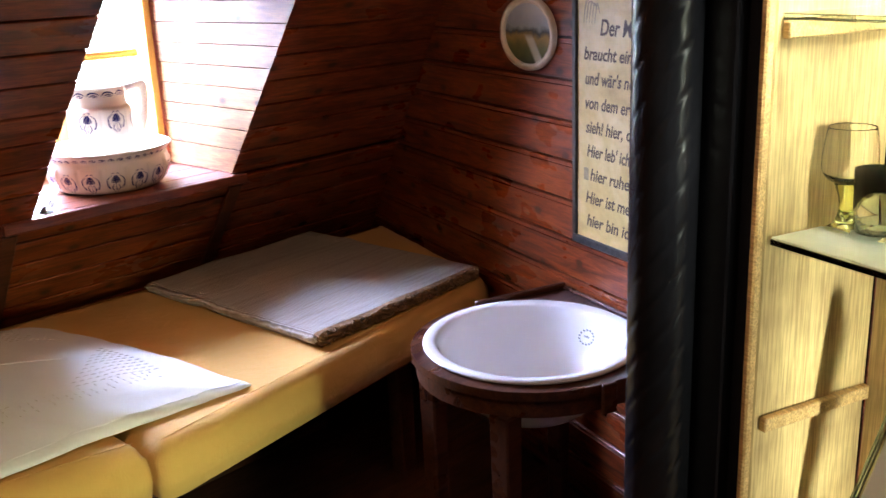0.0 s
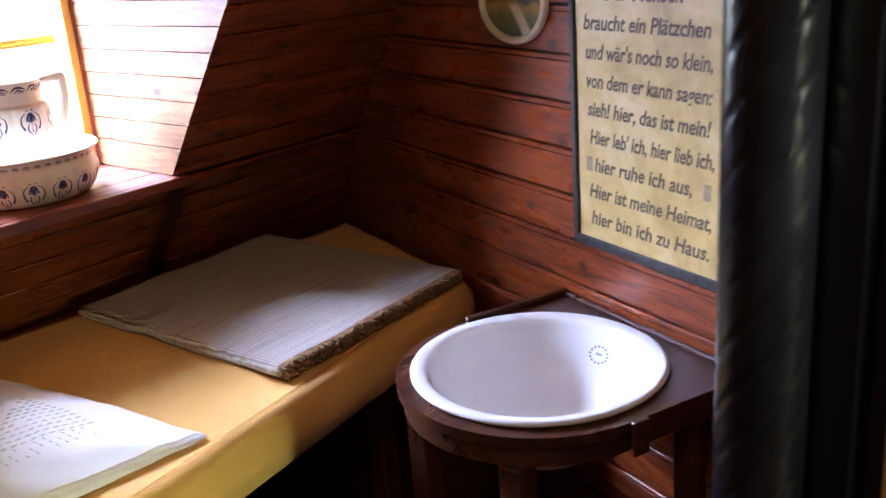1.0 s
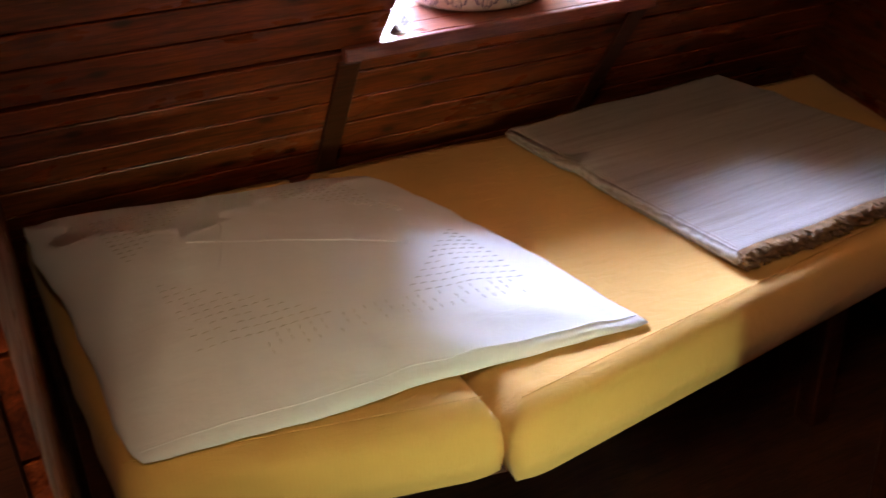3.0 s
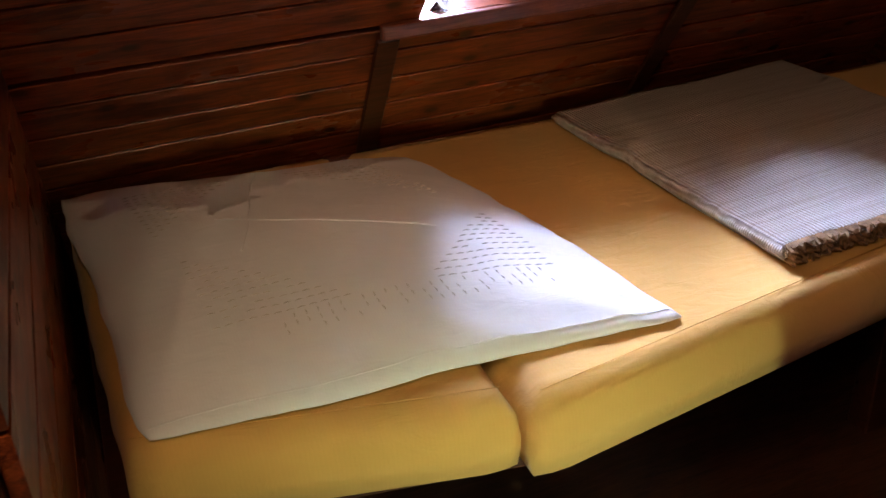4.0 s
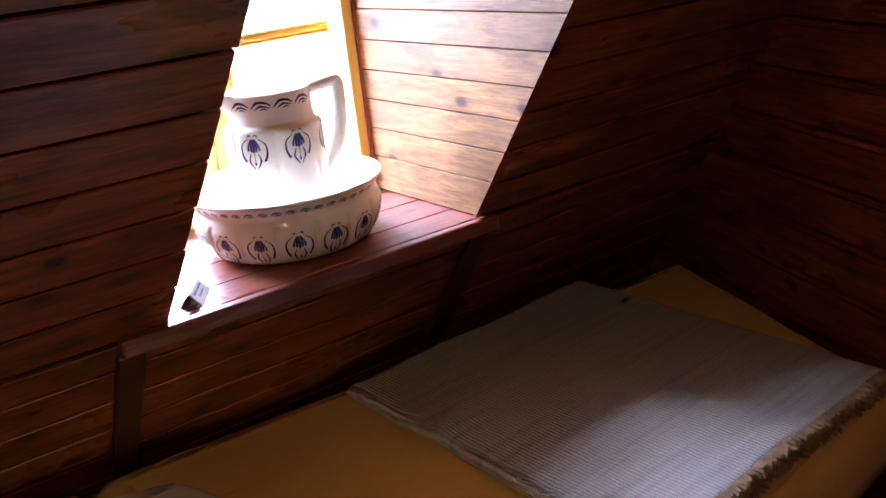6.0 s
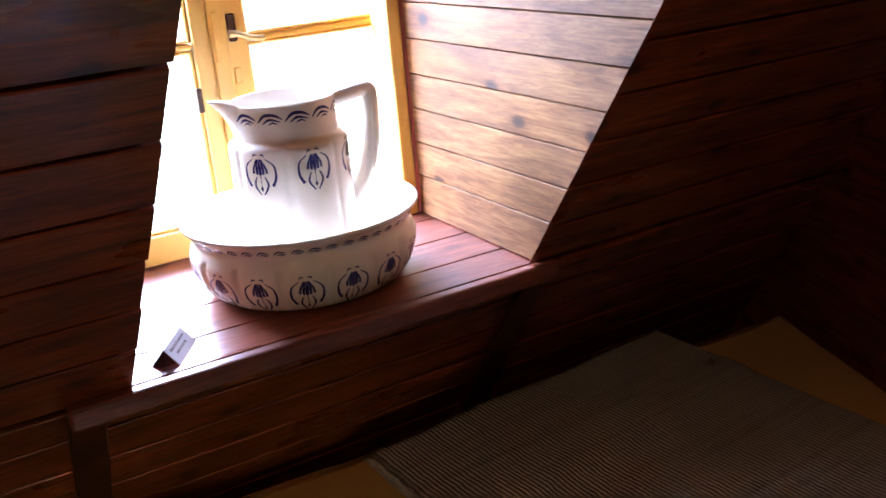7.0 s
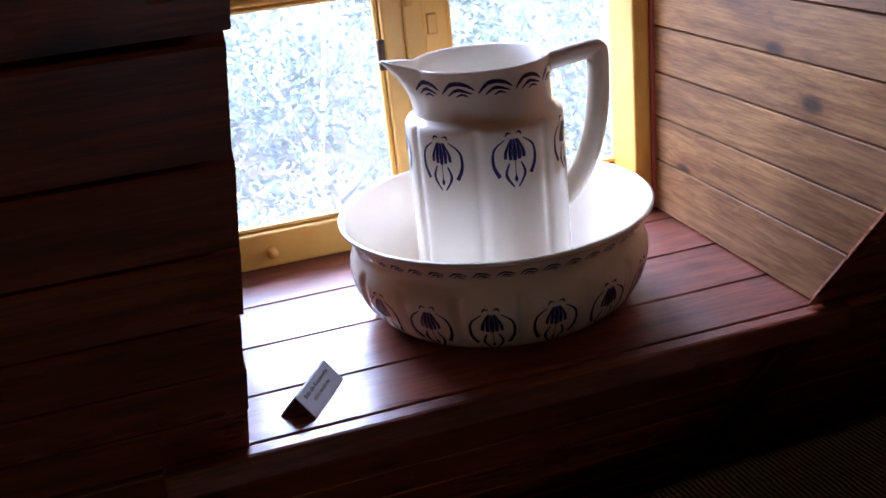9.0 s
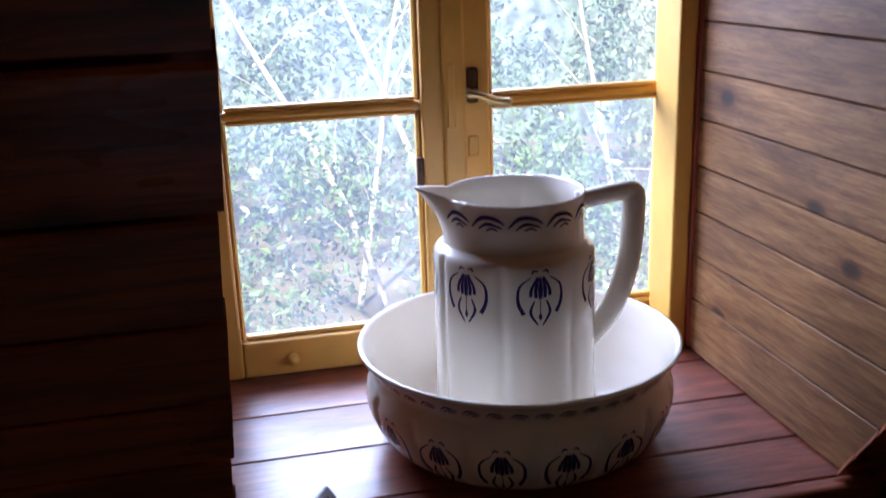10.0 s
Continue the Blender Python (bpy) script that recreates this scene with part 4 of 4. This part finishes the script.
def oval_plaque():
    a, b = 0.143, 0.105
    th = thing("oval_picture", "oval landscape picture in a pale rounded frame", "picture", m=on_wall(0.954, 1.402, 0.004))
    n = 72
    prof = [(1.0, 0.0), (1.0, 0.010), (0.975, 0.0165), (0.93, 0.0175), (0.885, 0.014), (0.865, 0.009), (0.86, 0.0)]
    bm = bmesh.new()
    rings = [[bm.verts.new((a * k * math.cos(t), b * math.sin(t) * (1 - (1 - k) * a / b), z)) for t in (2 * math.pi * i / n for i in range(n))] for k, z in prof]
    for p, q in zip(rings, rings[1:]):
        for i in range(n):
            bm.faces.new((p[i], p[(i + 1) % n], q[(i + 1) % n], q[i]))
    part("frame", bm, IVORY, th, "pale ivory oval frame", smooth=True)
    bm = bmesh.new()
    vs = [bm.verts.new((a * 0.87 * math.cos(t), b * 0.82 * math.sin(t), 0.006)) for t in (2 * math.pi * i / n for i in range(n))]
    bm.faces.new(vs)
    part("painted_panel", bm, LANDSCAPE, th, "painted landscape with pale path, fields and clouded sky")


IVORY = plain("ivory_glaze", (0.70, 0.63, 0.52), 0.3, 0, 0.1, 20, 0.1)


def landscape_paint():
    m, nt, b = material("painted_landscape", 0.35)
    tc = nt.nodes.new("ShaderNodeTexCoord")
    sp = nt.nodes.new("ShaderNodeSeparateXYZ")
    nt.links.new(tc.outputs["Object"], sp.inputs[0])
    n = noise_tex(nt, tc.outputs["Object"], 26, 5)
    mul = nt.nodes.new("ShaderNodeMath")
    mul.operation, mul.inputs[1].default_value, mul.inputs[2].default_value = "MULTIPLY_ADD", 5.2, 0.5
    nt.links.new(sp.outputs[1], mul.inputs[0])
    add = nt.nodes.new("ShaderNodeMath")
    add.operation, add.inputs[1].default_value = "MULTIPLY_ADD", 0.22
    nt.links.new(n, add.inputs[0])
    nt.links.new(mul.outputs[0], add.inputs[2])
    col = ramp(nt, add.outputs[0], [(0.2, (0.06, 0.075, 0.03)), (0.42, (0.16, 0.16, 0.05)), (0.56, (0.42, 0.27, 0.07)), (0.64, (0.05, 0.06, 0.07)), (0.72, (0.40, 0.47, 0.55)), (0.95, (0.62, 0.66, 0.70))])
    # a pale track running down to one side
    tr = nt.nodes.new("ShaderNodeMath")
    tr.operation, tr.inputs[1].default_value = "MULTIPLY_ADD", 0.75
    nt.links.new(sp.outputs[1], tr.inputs[0])
    nt.links.new(sp.outputs[0], tr.inputs[2])
    ab = nt.nodes.new("ShaderNodeMath")
    ab.operation = "ABSOLUTE"
    nt.links.new(tr.outputs[0], ab.inputs[0])
    path = ramp(nt, ab.outputs[0], [(0.014, (1, 1, 1)), (0.026, (0, 0, 0))])
    low = ramp(nt, mul.outputs[0], [(0.42, (1, 1, 1)), (0.5, (0, 0, 0))])
    mask = blend(nt, path, low, 1.0)
    nt.links.new(blend(nt, col, (0.72, 0.70, 0.64), mask, "MIX"), b.inputs["Base Color"])
    return m


LANDSCAPE = landscape_paint()
oval_plaque()


# ---- display case ----
def display_case():
    th = thing("display_case", "black lacquered display case with twisted column and oak interior", "display case", m=wall_plan(0, 0, 0))
    s0, s1, dB, dF, H = 2.442, 3.45, 0.362, 0.60, 2.06

    def b(name, s_, d_, z_, mat, label="", bev=0.003):
        return part(name, box(bmesh.new(), (s_[0], -d_[1], z_[0]), (s_[1], -d_[0], z_[1]), bev), mat, th, label)

    b("side_panel", (s0 - 0.035, s0 - 0.008), (dB - 0.02, dF - 0.004), (0.0, H), BLACK)
    b("front_post", (s0 - 0.115, s0 - 0.036), (dF - 0.09, dF + 0.012), (0.0, H), BLACK)
    b("side_lining", (s0 - 0.007, s0 + 0.004), (dB, dF - 0.012), (0.06, H - 0.05), CASE_WOOD, "yellow oak lining")
    b("edge_strip", (s0 - 0.007, s0 + 0.006), (dF - 0.011, dF + 0.004), (0.06, H - 0.05), BATTEN_WOOD, "pale wooden edge strip")
    b("back_panel", (s0 + 0.005, s1 - 0.035), (dB - 0.012, dB), (0.06, H - 0.05), CASE_WOOD, "yellow oak back")
    b("side_panel", (s1 - 0.03, s1), (dB - 0.02, dF), (0.0, H), BLACK)
    b("plinth", (s0 - 0.007, s1 - 0.031), (dB - 0.02, dF), (0.0, 0.058), BLACK)
    b("top", (s0 - 0.12, s1 + 0.01), (dB - 0.03, dF + 0.02), (H + 0.001, H + 0.05), BLACK)
    for z in (0.963, 1.505):
        b("batten", (s0 + 0.005, s0 + 0.017), (dB + 0.005, dF - 0.022), (z - 0.011, z + 0.011), BATTEN_WOOD, "pale shelf batten", 0.002)
    for z in (1.226, 1.518):
        b("glass_shelf", (s0 + 0.007, s1 - 0.04), (dB + 0.004, dF - 0.02), (z, z + 0.008), SHELF_GLASS, "green-edged glass shelf", 0.001)
    b("lower_shelf", (s0 + 0.018, s1 - 0.04), (dB + 0.004, dF - 0.02), (0.60, 0.618), CASE_WOOD)
    # twisted column: a shaft with spiral reeds
    n, rows = 72, 420
    bm = bmesh.new()
    rings = []
    for j in range(rows + 1):
        z = H * j / rows
        ring = []
        for i in range(n):
            a = 2 * math.pi * i / n
            g = ((a * 6 / (2 * math.pi) - z / 0.061) % 1.0)
            r = 0.0475 + 0.0004 * math.sin(math.pi * g) - 0.0016 * math.exp(-((g - 0.5) / 0.09) ** 2)
            ring.append(bm.verts.new((2.319 + r * math.cos(a), -0.652 + r * math.sin(a), z)))
        rings.append(ring)
    for p, q in zip(rings, rings[1:]):
        for i in range(n):
            bm.faces.new((p[i], p[(i + 1) % n], q[(i + 1) % n], q[i]))
    part("twisted_column", bm, BLACK, th, "black column with spiral grooves", smooth=True)
    return s0, s1, dB, dF


display_case()


def on_shelf(name, label, category, s, d, z, group=""):
    return thing(name, label, category, m=wall_plan(s, z, d), group=group)


mat_ = on_shelf("shelf_mat", "pale green-white mat lying on the glass shelf", "shelf mat", 2.64, 0.535, 1.2345)
part("sheet", box(bmesh.new(), (-0.190, -0.044, 0), (0.40, 0.050, 0.003), 0.001), MAT_PAPER, mat_)

goblet = on_shelf("wine_glass", "clear wine glass with hollow lime green stem", "wine glass", 2.477, 0.472, 1.2345, "glasses on the shelf")
bm = lathe(bmesh.new(), dense([(0.0198, 0.0669), (0.0304, 0.0745), (0.0357, 0.0874), (0.035, 0.1102), (0.0312, 0.1383), (0.0302, 0.1383), (0.034, 0.1102), (0.0347, 0.0874), (0.0289, 0.076), (0.0, 0.0699)], 40), 48)
part("bowl", bm, CLEAR, goblet, smooth=True)
bm = lathe(bmesh.new(), dense([(0.0258, 0.0), (0.0258, 0.003), (0.0167, 0.0106), (0.0106, 0.0266), (0.0114, 0.0456), (0.0182, 0.0661), (0.0152, 0.0661), (0.0091, 0.0456), (0.0084, 0.0266), (0.0, 0.0091)], 40), 48)
part("stem", bm, LIME_GLASS, goblet, "lime green glass stem", smooth=True)

tumbler = on_shelf("tumbler", "clear straight tumbler with thick green glass base", "tumbler", 2.530, 0.478, 1.2345, "glasses on the shelf")
bm = lathe(bmesh.new(), [(0.0271, 0.0115), (0.0295, 0.041), (0.0312, 0.0943), (0.0299, 0.0943), (0.0283, 0.041), (0.0254, 0.0148), (0.0, 0.0131)], 48)
part("wall", bm, CLEAR, tumbler, smooth=True)
bm = lathe(bmesh.new(), dense([(0.0295, 0.0), (0.0312, 0.0049), (0.0271, 0.0111), (0.0, 0.0111)], 20), 48)
part("base", bm, GREEN_GLASS, tumbler, "thick green glass base", smooth=True)

plate_ = on_shelf("leaning_tray", "white china tray leaning upright in the case", "tray", 2.72, 0.49, 0.6185)
part("panel", box(bmesh.new(), (-0.16, -0.006, 0.0), (0.16, 0.006, 0.46), 0.004, 2), WHITE_CHINA, plate_, m=pose(-0.06, 0, 0.038, -6, 13, 0))
part("rim", box(bmesh.new(), (-0.172, -0.010, 0.0), (-0.161, 0.010, 0.46), 0.004, 2), SHELF_GLASS, plate_, "pale green glass rim", m=pose(-0.06, 0, 0.038, -6, 13, 0))
vase = on_shelf("china_dish", "white china dish on the upper glass shelf", "dish", 2.64, 0.50, 1.5265)
part("dish", lathe(bmesh.new(), dense([(0.05, 0.0), (0.055, 0.004), (0.10, 0.03), (0.12, 0.05), (0.117, 0.05), (0.095, 0.032), (0.0, 0.008)], 24), 48), WHITE_CHINA, vase, smooth=True)

# slim lamp at the case's far front corner, shining low and out past the column
case_lamp = new("case_lamp", bpy.data.lights.new("case_lamp", "AREA"))
case_lamp.data.shape, case_lamp.data.size, case_lamp.data.size_y = "RECTANGLE", 0.03, 0.22
case_lamp.data.energy, case_lamp.data.spread, case_lamp.data.color = 0.062, radians(38), (0.80, 1.0, 0.66)
case_lamp.matrix_world = look(W0 + U1 * 3.40 + NN * 0.630 + Vector((0, 0, 0.74)), (-0.12, -0.80, 0.24))
inner_lamp = new("case_lamp", bpy.data.lights.new("case_lamp", "AREA"))
inner_lamp.data.shape, inner_lamp.data.size, inner_lamp.data.size_y = "RECTANGLE", 0.02, 1.6
inner_lamp.data.energy, inner_lamp.data.spread, inner_lamp.data.color = 0.062, radians(24), (0.92, 1.0, 0.80)
p = W0 + U1 * 3.38 + NN * 0.47 + Vector((0, 0, 1.0))
inner_lamp.matrix_world = look(p, p - U1)
case_top = room_lamp(W0 + U1 * 2.75 + NN * 0.50 + Vector((0, 0, 2.0)), W0 + U1 * 2.70 + NN * 0.47, 0.62, 0.25, (0.95, 1.0, 0.86))
case_top.data.spread = radians(85)

# ---- outside ----
structure("ground", box(bmesh.new(), (-40, 0.7, -0.9), (40, 80, -0.5)), SOIL, "ground with leaf litter outside the window")


def leaf_cloud(name, label, centre, size, count, leaf, mat, seed):
    """Many small folded leaves in clumps with gaps."""
    rng = np.random.default_rng(seed)
    clumps = rng.uniform(-1, 1, (max(12, count // 170), 3)) * size + centre
    verts, faces = [], []
    for i in range(count):
        c = clumps[rng.integers(len(clumps))]
        p = c + rng.normal(0, 0.13, 3) * (1.0, 0.8, 0.9)
        d = rng.normal(0, 1, 3)
        d /= np.linalg.norm(d)
        o = np.cross(d, rng.normal(0, 1, 3))
        o /= np.linalg.norm(o)
        f = np.cross(d, o)
        l = leaf * rng.uniform(0.6, 1.3)
        k = len(verts)
        verts += [tuple(p), tuple(p + d * l * 0.5 + o * l * 0.27 + f * l * 0.08), tuple(p + d * l), tuple(p + d * l * 0.5 - o * l * 0.27 + f * l * 0.08)]
        faces += [(k, k + 1, k + 2), (k, k + 2, k + 3)]
    me = bpy.data.meshes.new(name)
    me.from_pydata(verts, [], faces)
    me.materials.append(mat)
    ob = new(name, me)
    return tagged(ob, label, "shrub", "", "stuff")


leaf_cloud("shrub_foliage", "sunlit green shrub leaves close outside the window", np.array((1.9, 3.0, 0.1)), np.array((2.6, 0.7, 0.75)), 26000, 0.042, LEAF, 3)
leaf_cloud("thicket_foliage", "dense grey-green thicket farther from the window, greyed for haze", np.array((3.5, 6.0, 1.2)), np.array((5.5, 1.2, 2.0)), 60000, 0.060, LEAF_FAR, 5)


def bare_branch(keys, r0, r1, seed):
    th = thing("branch", "pale sunlit bare branch in the thicket", "branch", (0, 0, 0), "branches outside")
    line = smooth_line(keys, 26)
    bm = tube(bmesh.new(), line, [r0 + (r1 - r0) * i / 25 for i in range(26)], 7)
    part("stem", bm, BARK, th, smooth=True)
    rng = random.Random(seed)
    for k in range(6):
        p = line[6 + 3 * k]
        d = Vector((rng.uniform(-1, 1), rng.uniform(-0.4, 0.4), rng.uniform(0.1, 1))).normalized()
        q = [p, p + d * 0.25 + Vector((0, 0, 0.03)), p + d * 0.55 + Vector((rng.uniform(-0.1, 0.1), 0, -0.02))]
        part("twig", tube(bmesh.new(), smooth_line(q, 8), [r1 * 0.9 - r1 * 0.09 * i for i in range(8)], 5), BARK, th, smooth=True)


for i in range(16):
    rng = random.Random(50 + i)
    x, y = rng.uniform(-0.6, 5.2), rng.uniform(2.6, 4.8)
    lean = rng.uniform(-1.2, 0.6)
    bare_branch([(x, y, -0.5), (x + lean * 0.3, y - 0.05, 0.4), (x + lean * 0.9 + rng.uniform(-0.15, 0.15), y, 1.3), (x + lean * 1.5, y + rng.uniform(-0.3, 0.3), 2.1 + rng.random())], 0.022 * rng.uniform(0.6, 1.2), 0.006, i)

# distant wood behind the thicket
bm = bmesh.new()
cols = 60
lo = [bm.verts.new((-14 + 34 * i / cols, 9.5 + 0.8 * noise.noise((i * 0.3, 0, 0)), -0.6)) for i in range(cols + 1)]
hi = [bm.verts.new((-14 + 34 * i / cols, 10.3 + 0.8 * noise.noise((i * 0.3, 4, 0)), 4.2 + 1.2 * noise.noise((i * 0.35, 7, 0)))) for i in range(cols + 1)]
for i in range(cols):
    bm.faces.new((lo[i], lo[i + 1], hi[i + 1], hi[i]))
FAR = plain("far_wood", (0.11, 0.15, 0.11), 0.9, 0, 0.75, 7, 0.5)
structure("backdrop", bm, FAR, "blurred distant wood beyond the thicket")

# ---- boards, last ----
# side wall
PITCH = 0.1136
right_board = board_mesh(5.45, PITCH, 0.020, bead=True)
for k in range(-6, 15):
    z = 0.717 + PITCH * (k + 0.5)
    plank(right_board, RED_WOOD, wall_right, on_wall(-0.60, z))
# niche end wall
left_board = board_mesh(1.75, 0.118, 0.018)
for k in range(20):
    m = Matrix(((0, 1, 0), (0, 0, 1), (1, 0, 0))).transposed().to_4x4()
    m.translation = Vector((LEFT_X, -1.06, 0.06 + 0.118 * k))
    plank(left_board, RED_WOOD, wall_left, m)
# leaning wall: boards beside, under and over the opening
ZP = 0.0788
UPW = ZP / math.cos(T)
len_l, len_r = OPEN_L - LEFT_X, 1.35
mesh_r, mesh_f = board_mesh(len_r, UPW, 0.014, 0.0018, 0.0, 1.3), board_mesh(len_l + len_r + OPEN_R - OPEN_L, UPW, 0.020)
# on the left of the opening the boards stand steeper out of the roof's plane
LEAN_L = 0.86
TL = math.atan(LEAN_L)
UPL = ZP / math.cos(TL)


def on_left(x, z):
    m = Matrix(((1, 0, 0), (0, -math.sin(TL), math.cos(TL)), (0, -math.cos(TL), -math.sin(TL)))).transposed().to_4x4()
    m.translation = Vector((x, -LEAN_L * (z - 0.966), z))
    return m


for k in range(-12, 18):
    z = 0.966 + ZP * (k + 0.5)
    lo, hi = z - ZP / 2, z + ZP / 2
    if hi < SILL_Z + 0.02 or lo > TOP_Z:
        if k == -1:
            plank(board_mesh(len_l + len_r + OPEN_R - OPEN_L, UPW - 0.020, 0.020), RED_WOOD, wall_north, on_slope(LEFT_X, z - 0.008))
        else:
            plank(mesh_f, RED_WOOD, wall_north, on_slope(LEFT_X, z))
    else:
        # the boards' ends follow a line that leans a little into the opening, each sawn a little differently
        out = 0.004 + 0.061 * (z - SILL_Z) + 0.0015 * math.sin(2.3 * k)
        low = 0.008 if k == 0 else 0.0      # the lowest one sits down on the sill's front board
        plank(board_mesh(len_l + out, UPL + low / math.cos(TL), 0.020, 0.0018, 0.061 * math.cos(TL)), RED_WOOD, wall_north, on_left(LEFT_X, z - low / 2))
        plank(mesh_r, RED_WOOD, wall_north, on_slope(OPEN_R, z))
# strip added behind the sawn board ends beside the opening, stopping light leaks
bm = bmesh.new()
q = []
for d in (-0.0215, -0.05):
    for x, z in ((-0.056, SILL_Z + 0.003), (OPEN_L - 0.012, SILL_Z + 0.003), (OPEN_L - 0.012 + 0.049, SILL_Z + 0.8), (-0.056, SILL_Z + 0.8)):
        q.append(bm.verts.new(on_left(x, z) @ Vector((0, 0, d))))
for f in ((0, 1, 2, 3), (7, 6, 5, 4), (0, 4, 5, 1), (1, 5, 6, 2), (2, 6, 7, 3), (3, 7, 4, 0)):
    bm.faces.new([q[i] for i in f])
part("jamb_lining", bm, TRIM_WOOD, wall_north)
# upright cover strips on the leaning wall under the sill's ends
for x in (-0.055, OPEN_R + 0.03):
    bm = box(bmesh.new(), (-0.026, -0.78, 0.001), (0.026, -0.045, 0.012), 0.003)
    part("cover_strip", bm, TRIM_WOOD, wall_north, "", on_slope(x, SILL_Z))
# right side of the recess, boarded up to the slope
RP = 0.0678
for k in range(12):
    z0, z1 = SILL_Z + (0.001 if k == 0 else 0.016 + RP * k), SILL_Z + 0.015 + RP * (k + 1)
    bm = bmesh.new()
    x0, x1, c = OPEN_R + 0.0145, OPEN_R + 0.0345, 0.0012
    def row(z, x, back):
        return bm.verts.new((x, (WIN_Y - 0.081) if back else slope_y(z) + 0.0135, z))
    prof = [(x1, z0 + 0.001), (x0 + c, z0 + 0.001), (x0, z0 + c + 0.001), (x0, z1 - c), (x0 + c, z1 - 0.0005), (x1, z1 - 0.0005)]
    a = [row(z, x, True) for x, z in prof]
    b = [row(z, x, False) for x, z in prof]
    bm.faces.new(a)
    bm.faces.new(b[::-1])
    for i in range(6):
        bm.faces.new((a[i], a[(i + 1) % 6], b[(i + 1) % 6], b[i]))
    # grain runs along the board, so its own x axis lies along y
    turn = Matrix.Translation((x0, 0, (z0 + z1) / 2)) @ Matrix(((0, 1, 0), (0, 0, 1), (1, 0, 0))).transposed().to_4x4()
    bmesh.ops.transform(bm, matrix=turn.inverted(), verts=bm.verts)
    part("plank", bm, REVEAL_WOOD, cheek_right, "", turn)
